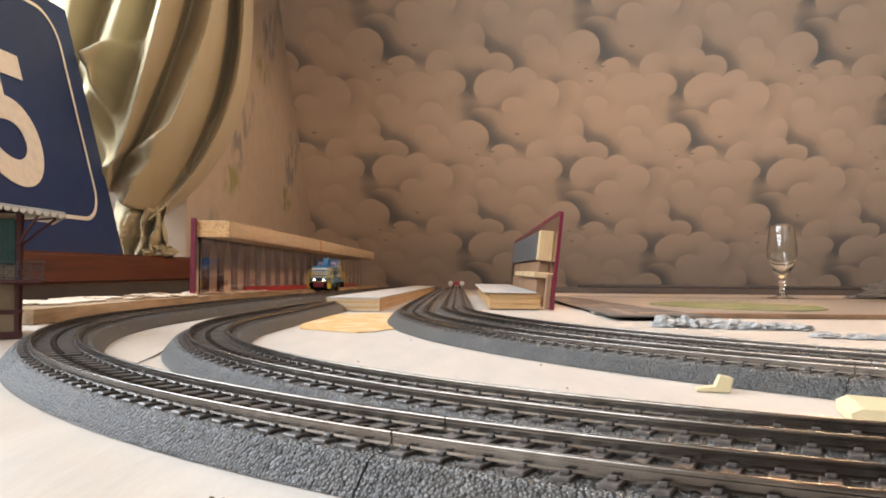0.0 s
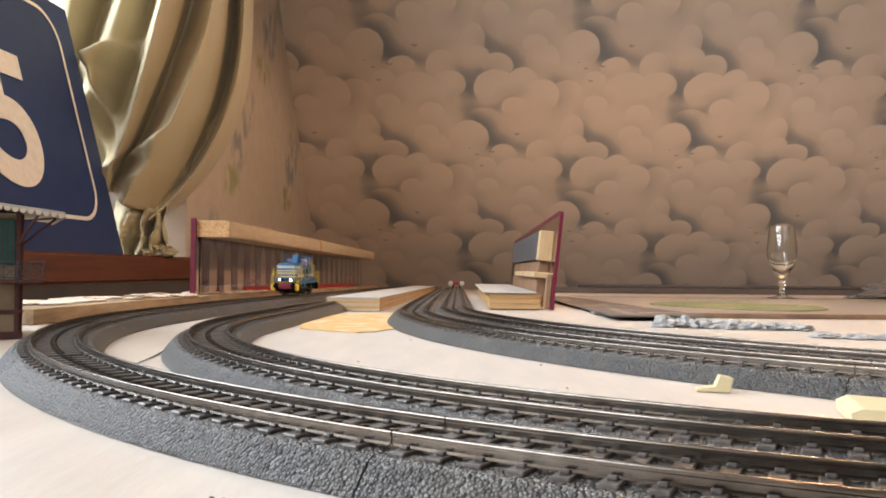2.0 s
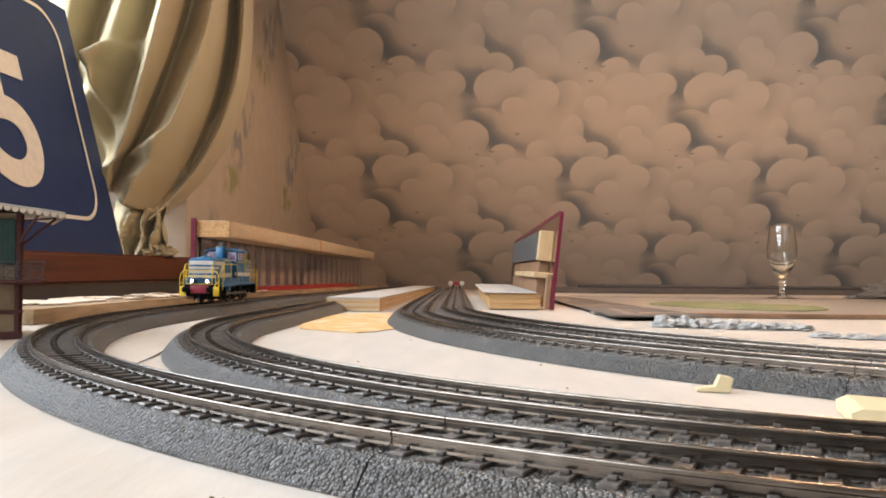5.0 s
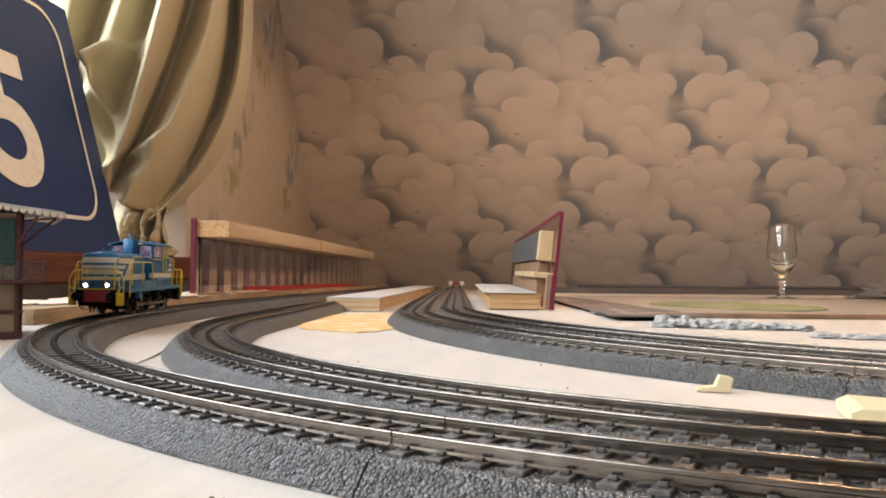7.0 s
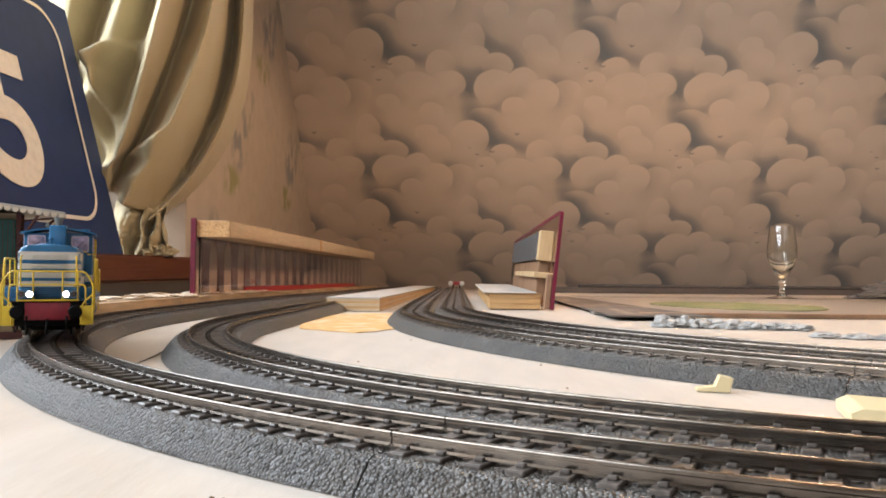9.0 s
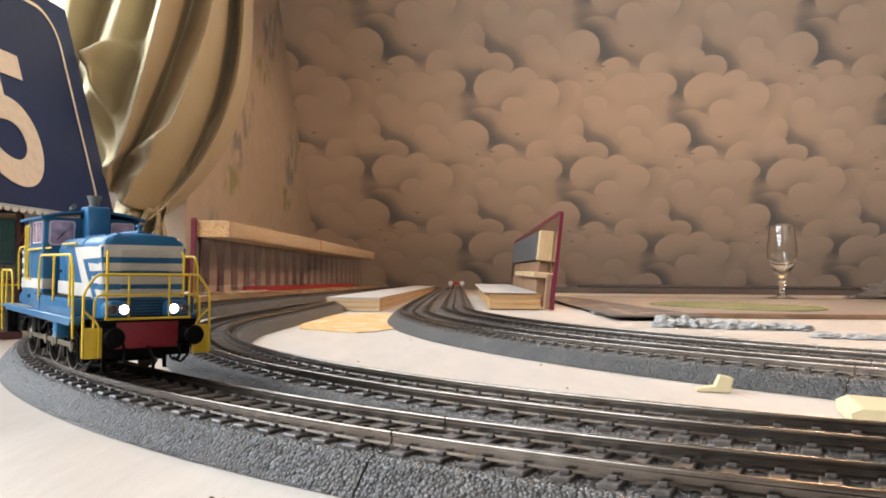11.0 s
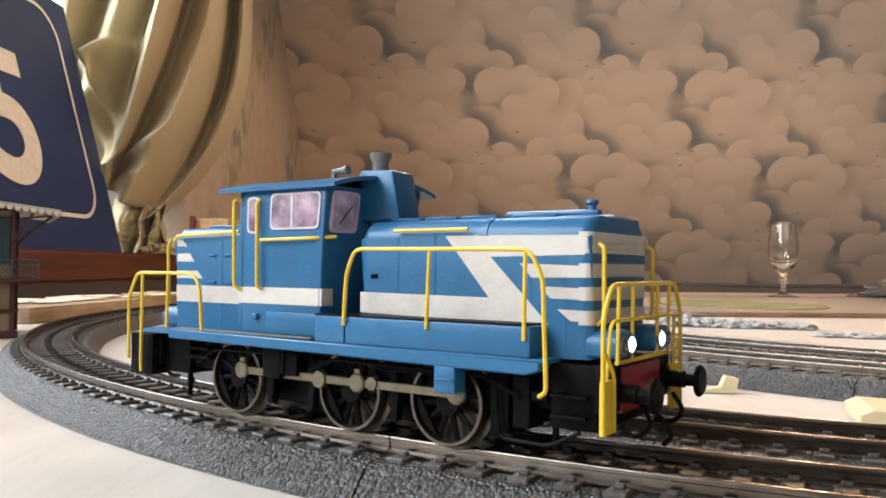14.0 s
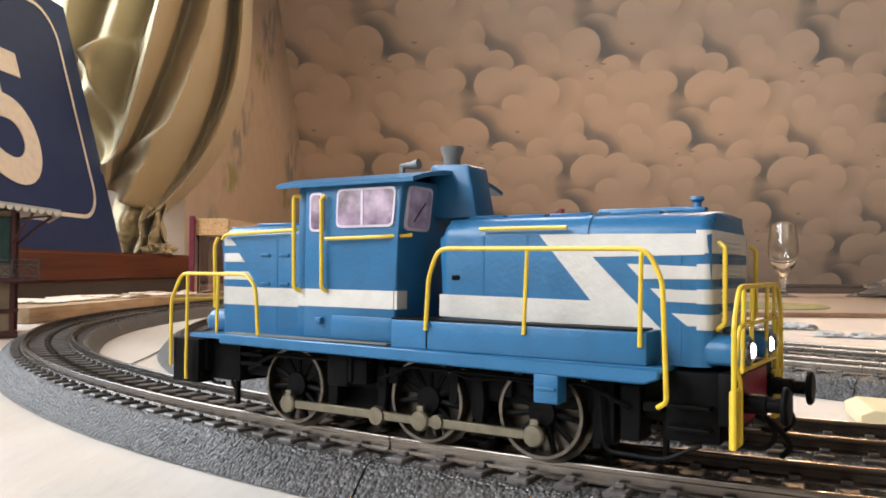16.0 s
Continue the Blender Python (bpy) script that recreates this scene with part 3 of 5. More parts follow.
def tracks():
    sleeper = sleeper_mesh()
    piece, pitch = 0.1883, 0.00742
    for key, line in TRACKS.items():
        joint = {"A": 0.4730, "B": 0.1000, "C": 0.05, "D": 0.02}[key]
        s = joint - piece * math.ceil((joint + line.straight) / piece)
        while s < line.end:
            s0, s1 = s + 0.0002, min(s + piece, line.end) - 0.0002
            s += piece
            if s1 - s0 < 0.03:
                continue
            p0 = line.at((s0 + s1) / 2)[0]
            sec = thing("track_section", None, "grey plastic ballast track section with dark sleepers and steel rails", "model track", "track sections")
            fine = 0.42 if key == "A" and s1 > 0.20 else 0.46
            if s1 > {"A": -0.15, "B": 0.0, "C": -0.10, "D": 0.10}[key]:
                bed = pebbled_bed(line, s0, s1, fine)
                bed.parent = sec
            else:
                part("ballast_bed", sweep(line, s0, s1, BED, 0.0, 0.006, False), M["ballast"], sec)
            for off in (-0.00875, 0.00875):
                part("rail", sweep(line, s0, s1, RAIL, off, 0.006, True), M["rail"], sec, "dull steel rail", smooth=True)
            studs = bmesh.new()
            x = s0 + pitch * 0.5
            k = 0
            while x < s1 - pitch * 0.3:
                ob = new("sleeper", sleeper)
                ob.matrix_world = line.place(x)
                ob.parent = sec
                p, h, out = line.at(x)
                box(studs, p.x - 0.0009, p.x + 0.0009, p.y - 0.0009, p.y + 0.0009, p.z + 0.0072, p.z + 0.0082)
                x += pitch
                k += 1
            part("contact_stud", studs, M["stud"], sec)["kind"] = "stuff"


# ---- locomotive ---- (millimetres; x = 0 is the front headstock, loco origin 50 mm behind it, z = 0 on the rails)
MM = 0.001
WHEEL_R, CRANK = 7.3, 3.4
AXLES = (-28.6, -49.5, -79.1)


def rail_post(pts, r, loco, name="handrail", n=3):
    bm = bmesh.new()
    tube(bm, [Vector(p) + Vector((50, 0, 0)) for p in bend(pts, 1.6, n)], r, 8)
    return part(name, bm, M["yellow"], loco, "yellow wire handrail", MM, True)


def lbox(loco, name, mat_, x0, x1, y0, y1, z0, z1, bevel=0.25, label="", seg=2):
    bm = bmesh.new()
    box(bm, x0 + 50, x1 + 50, y0, y1, z0, z1, bevel, seg)
    return part(name, bm, mat_, loco, label, MM, True)


def hood_outline(w, z0, z1, r):
    """Cross-section of a hood with a rounded roof."""
    pts = [(-w, z0)]
    for i in range(7):
        a = math.pi - math.pi / 2 * i / 6
        pts.append((-w + r + r * math.cos(a), z1 - 0.8 - r + r * math.sin(a)))
    pts.append((0, z1))
    pts += [(-y, z) for y, z in pts[-2::-1]]
    return pts


def hood(loco, name, x0, x1, w, z0, z1, r, label):
    bm = bmesh.new()
    prism(bm, hood_outline(w, z0, z1, r), x0 + 50, x1 + 50, "x")
    ends = [e for e in bm.edges if abs(e.verts[0].co.x - e.verts[1].co.x) < 1e-6 and max(v.co.z for v in e.verts) > z0 + 0.1]
    bmesh.ops.bevel(bm, geom=ends, offset=1.7, segments=4, affect="EDGES", profile=0.5)
    return part(name, bm, M["blue"], loco, label, MM, True)


def stripe(loco, pts, y, side, name="white_stripe", material=None):
    """A flat painted field on the flank, a hair proud of it."""
    bm = bmesh.new()
    prism(bm, [(x + 50, z) for x, z in pts], side * y, side * (y + 0.10), "y")
    return part(name, bm, material or M["white"], loco, "off-white painted stripe" if not material else "", MM)


def wheelset(loco, x):
    bm = bmesh.new()
    tube(bm, [(0, -9, 0), (0, 9, 0)], 1.3, 12)
    axle = part("wheelset", bm, M["black"], loco, "spoked black wheelset on a keyed axle", MM, True)
    axle.location = ((x + 50) * MM, 0, WHEEL_R * MM)
    for side in (-1, 1):
        bm = bmesh.new()
        turned(bm, [(6.5, 8.3 * side), (7.9, 8.3 * side), (8.1, 8.7 * side), (7.5, 9.0 * side), (7.3, 9.3 * side), (7.2, 10.9 * side), (7.05, 11.1 * side), (6.55, 11.1 * side), (6.5, 10.7 * side), (6.5, 8.3 * side)], 48, axis="y")
        part("tyre", bm, M["steel"], axle, "worn bare metal tyre", MM, True)
        bm = bmesh.new()
        turned(bm, [(0, 10.6 * side), (2.2, 10.6 * side), (2.2, 8.6 * side), (0, 8.6 * side)], 24, axis="y")
        part("wheel_hub", bm, M["black"], axle, "black wheel hub", MM, True)
        for k in range(11):
            a = 2 * math.pi * k / 11
            bm = bmesh.new()
            tube(bm, [(2.0 * math.cos(a), 9.6 * side, 2.0 * math.sin(a)), (6.6 * math.cos(a), 9.6 * side, 6.6 * math.sin(a))], 0.5, 6)
            part("spoke", bm, M["black"], axle, "", MM, True)
        bm = bmesh.new()
        pts = [(6.1 * math.cos(a), 6.1 * math.sin(a)) for a in np.linspace(radians(50), radians(130), 9)]
        prism(bm, pts, 9.6 * side, 10.4 * side, "y")
        part("counterweight", bm, M["black"], axle, "", MM)
        bm = bmesh.new()
        tube(bm, [(0, 9.4 * side, -CRANK), (0, 12.6 * side, -CRANK)], 0.9, 12)
        part("crank_pin", bm, M["rod"], axle, "", MM, True)
    return axle


def coupling_rod(loco, side):
    y = 11.9 * side
    bm = bmesh.new()
    xs = [a + 50 for a in AXLES]
    for a, b in zip(xs, xs[1:]):
        box(bm, b + 1.6, a - 1.6, y - 0.35, y + 0.35, -0.75, 0.75, 0.15, 1)
    for x in xs:
        turned(bm, [(0, y - 0.5), (1.65, y - 0.5), (1.75, y - 0.3), (1.75, y + 0.45), (1.5, y + 0.75), (0.8, y + 0.85), (0, y + 0.85)] if side > 0 else
               [(0, y + 0.5), (1.65, y + 0.5), (1.75, y + 0.3), (1.75, y - 0.45), (1.5, y - 0.75), (0.8, y - 0.85), (0, y - 0.85)], 20, (x, 0, 0), "y")
        box(bm, x - 0.7, x + 0.7, y - 0.4, y + 0.4, 1.5, 2.5, 0.12, 1)
    # knuckle behind the middle pin
    turned(bm, [(0, y + 0.6), (1.6, y + 0.6), (1.7, y), (1.5, y - 0.7), (0, y - 0.8)], 18, (xs[1] - 9.0, 0, -0.1), "y")
    turned(bm, [(0, y + 0.5), (1.15, y + 0.5), (1.15, y - 0.7), (0, y - 0.8)], 14, (xs[1] + 3.4, 0, 0.2), "y")
    return part("coupling_rod", bm, M["rod"], loco, "dull brass-grey coupling rod", MM, True)


def locomotive():
    loco = thing("diesel_locomotive", None, "blue and white model shunting locomotive with yellow handrails", "model train")
    B, W, K = M["blue"], M["white"], M["black"]
    # running frame
    lbox(loco, "frame", K, -103, -1, -9.6, 9.6, 8.0, 14.4, 0.3)
    lbox(loco, "frame_skirt", K, -104, -93, -11.5, 11.5, 6.8, 15.0, 0.3)
    lbox(loco, "frame_skirt", K, -9, -1.5, -12.0, 12.0, 5.8, 15.4, 0.3)
    lbox(loco, "chassis_block", K, -88, -18, -7.4, 7.4, 3.0, 12.0, 0.3)
    for side in (-1, 1):
        s0, s1 = sorted((side * 13.2, side * 16.9))
        # blue side sill, deeper panel box in front
        bm = bmesh.new()
        prism(bm, [(-93.2 + 50, 16.5), (-93.2 + 50, 14.6), (-10.5 + 50, 13.8), (-8.4 + 50, 14.6), (-8.4 + 50, 16.0)], s0, s1, "y", 0.25, 1)
        part("side_sill", bm, B, loco, "", MM, True)
        s0, s1 = sorted((side * 10.0, side * 16.3))
        lbox(loco, "battery_box", B, -53.2, -10.2, s0, s1, 16.2, 20.9, 0.35)
        lbox(loco, "battery_box_lid", K, -53.0, -11.0, s0, s1 - 0.3 if side > 0 else s1, 20.9, 21.15, 0.08)
        lbox(loco, "box_seam", K, -46.2, -45.95, *sorted((side * 16.2, side * 16.36)), 16.4, 20.6, 0)
        lbox(loco, "box_hinge", B, -46.9, -45.3, *sorted((side * 16.2, side * 16.7)), 20.0, 20.6, 0.12)
        lbox(loco, "footplate", B, -102, -8, *sorted((side * 9.0, side * 16.4)), 15.4, 16.2, 0.15)
        lbox(loco, "tread_plate", M["grey_metal"], -92, -54, *sorted((side * 14.2, side * 16.5)), 16.5, 16.75, 0.05)
        # hanging step box
        lbox(loco, "step_box", B, -27.0, -23.0, *sorted((side * 13.5, side * 16.8)), 9.8, 14.2, 0.35)
        lbox(loco, "step_box_ridge", B, -26.6, -23.4, *sorted((side * 16.6, side * 17.1)), 11.8, 12.2, 0.1)
        # chassis clutter
        for x0, x1, z0, z1, d in ((-68.5, -63.6, 9.2, 13.8, 13.4), (-92, -86, 10.2, 11.0, 12.5), (-92, -86, 12.0, 12.8, 12.5), (-60.0, -57.8, 8.4, 12.0, 11.0),
                                  (-41.0, -38.6, 5.2, 12.4, 10.6), (-35.5, -33.5, 9.0, 12.5, 10.8), (-19.5, -16.5, 4.0, 13.0, 11.4), (-15.5, -12.5, 5.0, 13.0, 12.0),
                                  (-71.5, -69.9, 4.5, 10.0, 10.4), (-57.0, -55.0, 9.5, 12.5, 11.6), (-12.0, -9.2, 9.5, 11.0, 12.6), (-45.0, -43.2, 7.2, 12.8, 11.2)):
            lbox(loco, "chassis_fitting", K, x0, x1, *sorted((side * 7.0, side * d)), z0, z1, 0.2, seg=1)
        bm = bmesh.new()
        tube(bm, bend([(-45 + 50, side * 12.2, 13.0), (-40 + 50, side * 12.6, 11.6), (-33 + 50, side * 12.6, 12.4), (-29 + 50, side * 12.4, 11.8)], 2), 0.3, 6)
        part("brake_pipe", bm, K, loco, "", MM, True)
        lbox(loco, "sand_box", M["black"], -64.8, -60.6, *sorted((side * 9.8, side * 13.0)), 9.0, 13.4, 0.3)
        lbox(loco, "guard_iron", K, -10.4, -9.6, *sorted((side * 7.6, side * 8.6)), 1.6, 8.0, 0.15)
        lbox(loco, "guard_iron", K, -97.5, -96.7, *sorted((side * 7.6, side * 8.6)), 1.6, 8.0, 0.15)
        # corner step plates
        lbox(loco, "step_plate", K, -108.9, -101.5, *sorted((side * 10.5, side * 14.6)), 6.2, 14.8, 0.15)
        lbox(loco, "step_plate", M["yellow"], 0.5, 1.3, *sorted((side * 11.6, side * 16.0)), 6.2, 13.8, 0.2, "yellow painted corner step plate")
        for z in (7.6, 10.6):
            lbox(loco, "step_tread", K, -8.2, -2.4, *sorted((side * 11.6, side * 14.0)), z, z + 0.5, 0.1)
            lbox(loco, "step_tread", K, -104.5, -101.2, *sorted((side * 11.6, side * 14.0)), z, z + 0.5, 0.1)
    # hoods and cab
    hood(loco, "front_hood", -47, -3.0, 11.0, 16.0, 38.2, 3.2, "")
    hood(loco, "rear_hood", -99.2, -74.0, 11.0, 16.0, 38.0, 2.6, "")
    bm = bmesh.new()
    prism(bm, hood_outline(11.12, 34.6, 38.36, 3.2), -22.0 + 50, -20.9 + 50, "x")
    part("hood_joint", bm, B, loco, "", MM, True)
    cw = 14.0
    bm = bmesh.new()
    prism(bm, [(-74.4 + 50, 16.6), (-53.9 + 50, 16.6), (-53.6 + 50, 34.5), (-52.4 + 50, 44.2), (-74.4 + 50, 44.6)], -cw, cw, "y", 0.5, 2)
    part("cab", bm, B, loco, "", MM, True)
    # narrower door part of the cab behind
    lbox(loco, "cab_door_bay", B, -77.2, -73.6, -12.6, 12.6, 16.6, 44.0, 0.4)
    bm = bmesh.new()
    # arched roof with overhang
    roof = []
    for i in range(13):
        y = -15.4 + 30.8 * i / 12
        roof.append((y, 44.3 + 2.3 * (1 - (y / 15.4) ** 2)))
    roof += [(y, z - 0.75) for y, z in reversed(roof)]
    prism(bm, roof, -80.2 + 50, -49.6 + 50, "x")
    part("cab_roof", bm, B, loco, "", MM, True)
    bm = bmesh.new()
    prism(bm, [(-55.6 + 50, 38.0), (-44.4 + 50, 38.0), (-46.3 + 50, 47.5), (-54.2 + 50, 47.8)], -3.4, 3.4, "y", 0.6, 2)
    part("exhaust_housing", bm, B, loco, "", MM, True)
    bm = bmesh.new()
    turned(bm, [(0, 47.7), (1.5, 47.7), (1.5, 49.2), (2.1, 50.6), (2.15, 51.2), (1.7, 51.2), (1.3, 49.6), (0, 49.5)], 24, (-51.7 + 50, 0, 0))
    part("chimney", bm, M["grey_metal"], loco, "grey flared exhaust stack", MM, True)
    bm = bmesh.new()
    tube(bm, [(-59.5 + 50, -5, 47.7), (-57 + 50, -5, 47.7), (-55.6 + 50, -5, 47.9)], 0.45, 10, 0.95)
    box(bm, -59.6 + 50, -58.8 + 50, -5.4, -4.6, 45.5, 47.6)
    box(bm, -63 + 50, -59 + 50, -5.6, -4.4, 45.6, 46.3, 0.2, 1)
    part("horn", bm, M["grey_metal"], loco, "grey roof horn", MM, True)
    bm = bmesh.new()
    box(bm, -60.5 + 50, -59.5 + 50, 9.5, 12.5, 44.4, 46.6, 0.2)
    part("roof_vent", bm, B, loco, "", MM)
    # fixtures on the long hood roof
    bm = bmesh.new()
    tube(bm, [(-23.5 + 50, 0, 38.5), (-9.0 + 50, 0, 38.5)], 0.55, 8)
    box(bm, -9.6 + 50, -6.4 + 50, -0.9, 0.9, 38.0, 38.9, 0.2)
    turned(bm, [(0, 38.6), (0.7, 38.6), (0.6, 39.6), (1.1, 40.0), (1.0, 40.5), (0, 40.6)], 14, (-7.8 + 50, 0, 0))
    part("hood_pipe", bm, B, loco, "", MM, True)
    for x0, x1 in ((-45.4, -38.6), (-37.8, -31.0), (-30.2, -23.0), (-20.0, -12.0)):
        lbox(loco, "roof_hatch", B, x0, x1, -4.6, 4.6, 37.6, 38.30, 0.2, seg=1)
    lbox(loco, "roof_hatch", B, -96.0, -82.0, -4.6, 4.6, 37.5, 38.10, 0.2, seg=1)
    for side in (-1, 1):
        # pipes and brake gear behind the wheels
        for pts in ([(-90, 12.0, 9.4), (-84, 12.2, 12.6), (-60, 12.4, 13.0)], [(-58, 12.6, 10.2), (-52, 12.8, 12.9), (-20, 12.8, 12.6), (-14, 12.6, 9.8)],
                    [(-18.5, 12.4, 12.6), (-17.6, 12.4, 3.2), (-9.0, 12.4, 3.0), (-4.0, 12.4, 5.6)]):
            bm = bmesh.new()
            tube(bm, bend([(x + 50, side * y, z) for x, y, z in pts], 1.5), 0.36, 6)
            part("brake_pipe", bm, K, loco, "", MM, True)
        for x in (-19.3, -39.4, -58.9, -69.6):
            bm = bmesh.new()
            prism(bm, [(x + 49.2, 3.0), (x + 50.6, 3.0), (x + 51.0, 8.0), (x + 50.4, 13.0), (x + 49.4, 13.0)], *sorted((side * 9.2, side * 11.0)), "y", 0.15, 1)
            part("brake_shoe", bm, K, loco, "", MM)
        lbox(loco, "hanger_plate", K, -69.0, -64.4, *sorted((side * 12.4, side * 13.6)), 8.4, 14.2, 0.3)
        for x in (-89.5, -62.2, -43.0, -21.8):
            lbox(loco, "frame_bolt", M["grey_metal"], x - 0.4, x + 0.4, *sorted((side * 9.4, side * 10.3)), 12.2, 13.0, 0.1, seg=1)
    # windows
    def rounded(pts, r):
        """Rounds the corners of a four-sided outline."""
        out, k = [], len(pts)
        for i in range(k):
            a, b, c = (Vector(pts[(i + j - 1) % k]) for j in range(3))
            p, q = b + (a - b).normalized() * r, b + (c - b).normalized() * r
            out += [tuple((1 - t) ** 2 * p + 2 * t * (1 - t) * b + t * t * q) for t in (0, 0.25, 0.5, 0.75, 1)]
        return out

    def window(x0, x1, z0, z1, y, side, slant=0.0):
        pts = [(x0, z0), (x1, z0), (x1 + slant, z1), (x0 + slant * 0.3, z1)]
        bm = bmesh.new()
        prism(bm, [(x + 50, z) for x, z in rounded(pts, 1.1)], side * y, side * (y + 0.28), "y")
        fr = part("cab_window", bm, M["frame"], loco, "pale rimmed cab side window", MM)
        bm = bmesh.new()
        g = 0.42
        pts = [(x0 + g, z0 + g), (x1 - g, z0 + g), (x1 + slant - g, z1 - g), (x0 + slant * 0.3 + g, z1 - g)]
        prism(bm, [(x + 50, z) for x, z in rounded(pts, 0.9)], side * (y + 0.2), side * (y + 0.36), "y")
        part("pane", bm, M["pane"], fr, "lilac tinted scratched pane with a faint added glow", MM)
        return fr
    for side in (-1, 1):
        w = window(-66.8, -54.4, 36.2, 43.0, cw, side, 0.6)
        bm = bmesh.new()
        box(bm, -61.2 + 50, -60.7 + 50, *sorted((side * (cw + 0.3), side * (cw + 0.45))), 36.6, 42.7)
        part("mullion", bm, M["frame"], w, "", MM)
        window(-73.0, -69.8, 35.6, 42.6, cw, side)
    for y0, y1 in ((-12.6, -5.2), (5.2, 12.6)):
        bm = bmesh.new()
        p = lambda z, d: -53.6 + (z - 34.5) / 9.7 * 1.2 + d + 50
        def quad(a, b, zl, zh, d0, d1):
            ring = rounded([(a, zl), (b, zl), (b, zh), (a, zh)], 1.1)
            lo, hi = ([bm.verts.new((p(z, d), y, z)) for y, z in ring] for d in (d0, d1))
            bm.faces.new(lo[::-1])
            bm.faces.new(hi)
            for i in range(len(ring)):
                bm.faces.new((lo[i], lo[(i + 1) % len(ring)], hi[(i + 1) % len(ring)], hi[i]))
        quad(y0, y1, 35.6, 43.2, -0.1, 0.30)
        fr = part("cab_window", bm, M["frame"], loco, "pale rimmed cab front window", MM)
        bm = bmesh.new()
        quad(y0 + 0.5, y1 - 0.5, 36.1, 42.7, 0.1, 0.42)
        part("pane", bm, M["pane"], fr, "lilac tinted scratched pane with a faint added glow", MM)
        bm = bmesh.new()
        tube(bm, [(p(37.2, 0.5), (y0 + y1) / 2 - 1.5, 37.2), (p(40.6, 0.5), (y0 + y1) / 2 + 1.5, 40.6)], 0.13, 5)
        part("wiper", bm, K, fr, "", MM)
    # painted fields on the flanks
    for side in (-1, 1):
        y = 11.0
        stripe(loco, [(-47.0, 21.4), (-20.4, 20.9), (-20.4, 24.7), (-47.0, 25.0)], y, side)
        stripe(loco, [(-28.9, 34.6), (-22.0, 34.6), (-22.0, 26.9), (-19.6, 24.7), (-20.4, 24.7)], y, side)
        stripe(loco, [(-22.0, 34.5), (-20.4, 34.5), (-20.4, 31.4), (-9.8, 20.9), (-20.4, 20.9), (-20.4, 24.7), (-22.0, 27.0)], y + 0.03, side)
        stripe(loco, [(-20.4, 34.6), (-3.9, 34.4), (-3.9, 31.5), (-18.2, 31.2), (-20.4, 31.2)], y, side)
        stripe(loco, [(-14.9, 30.2), (-3.9, 29.8), (-3.9, 28.1), (-12.8, 28.0)], y, side)
        stripe(loco, [(-11.4, 26.7), (-3.9, 26.5), (-3.9, 24.8), (-9.6, 24.9)], y, side)
        stripe(loco, [(-8.4, 23.3), (-3.9, 23.2), (-3.9, 21.6), (-6.2, 21.6)], y, side)
        stripe(loco, [(-98.3, 21.8), (-77.2, 21.8), (-77.2, 25.2), (-98.3, 25.3)], y, side)
        for z0, z1, x1 in ((26.7, 28.3, -90.0), (30.2, 31.9, -92.6), (33.4, 34.8, -95.0)):
            stripe(loco, [(-98.3, z0), (x1, z0), (x1 - 1.6, z1), (-98.3, z1)], y, side)
        stripe(loco, [(-74.0, 22.3), (-54.3, 22.3), (-54.3, 25.4), (-74.0, 25.4)], 14.0, side)
        stripe(loco, [(-77.0, 22.2), (-74.5, 22.2), (-74.5, 25.3), (-77.0, 25.3)], 12.6, side)
        lbox(loco, "white_stripe", W, -54.2, -53.55, *sorted((side * 11.1, side * 14.05)), 22.3, 25.4, 0.05, "off-white painted stripe", 1)
        # door seams and small fittings
        for x in (-38.8, -31.0, -13.0, -7.2, -84.0):
            lbox(loco, "door_seam", B, x - 0.2, x + 0.2, *sorted((side * 10.9, side * 11.07)), 17.0, 34.6, 0.03, seg=1)
        lbox(loco, "door_handle", K, -44.6, -43.2, *sorted((side * 10.9, side * 11.3)), 27.4, 28.2, 0.15)
        lbox(loco, "fuel_filler", B, -71.0, -69.6, *sorted((side * 12.4, side * 14.9)), 19.2, 20.4, 0.3)
        lbox(loco, "cab_lower_panel", B, -67.5, -54.4, *sorted((side * 13.9, side * 14.4)), 16.8, 20.9, 0.2)
        for x in (-87.0, -82.0):
            for z in (26.0, 31.5):
                lbox(loco, "hinge", B, x - 1.2, x + 1.2, *sorted((side * 10.9, side * 11.35)), z - 0.25, z + 0.25, 0.1, seg=1)
    # nose: bands and radiator grille
    def nose(z0, z1):
        """A painted band that runs round the nose from flank to flank."""
        plan = [(-4.9, 11.0)]
        plan += [(-3.0 - 1.1 + 1.1 * math.sin(a), 11.0 - 1.1 + 1.1 * math.cos(a)) for a in (math.pi / 2 * k / 5 for k in range(6))]
        plan += [(x, -y) for x, y in reversed(plan)]
        bm = bmesh.new()
        rings = []
        for z in (z0, z1):
            rings.append([bm.verts.new((x * 1.0 + 50 + 0.12 * (1 if abs(y) < 10.6 else 0.5), y * 1.011, z)) for x, y in plan])
            rings.append([bm.verts.new((x + 50 - 0.2, y * 0.985, z)) for x, y in plan])
        k = len(plan)
        o0, i0, o1, i1 = rings
        for j in range(k - 1):
            for a_, b_ in ((o0, o1), (o1, i1), (i1, i0), (i0, o0)):
                bm.faces.new((a_[j], a_[j + 1], b_[j + 1], b_[j]))
        for j in (0, k - 1):
            bm.faces.new((o0[j], o1[j], i1[j], i0[j]))
        part("nose_band", bm, W, loco, "off-white painted band", MM, True)
    for z0, z1 in ((31.7, 34.9), (28.1, 30.2), (24.7, 26.7), (21.1, 23.2)):
        nose(z0, z1)
    for i in range(15):
        z = 22.2 + i * 0.8
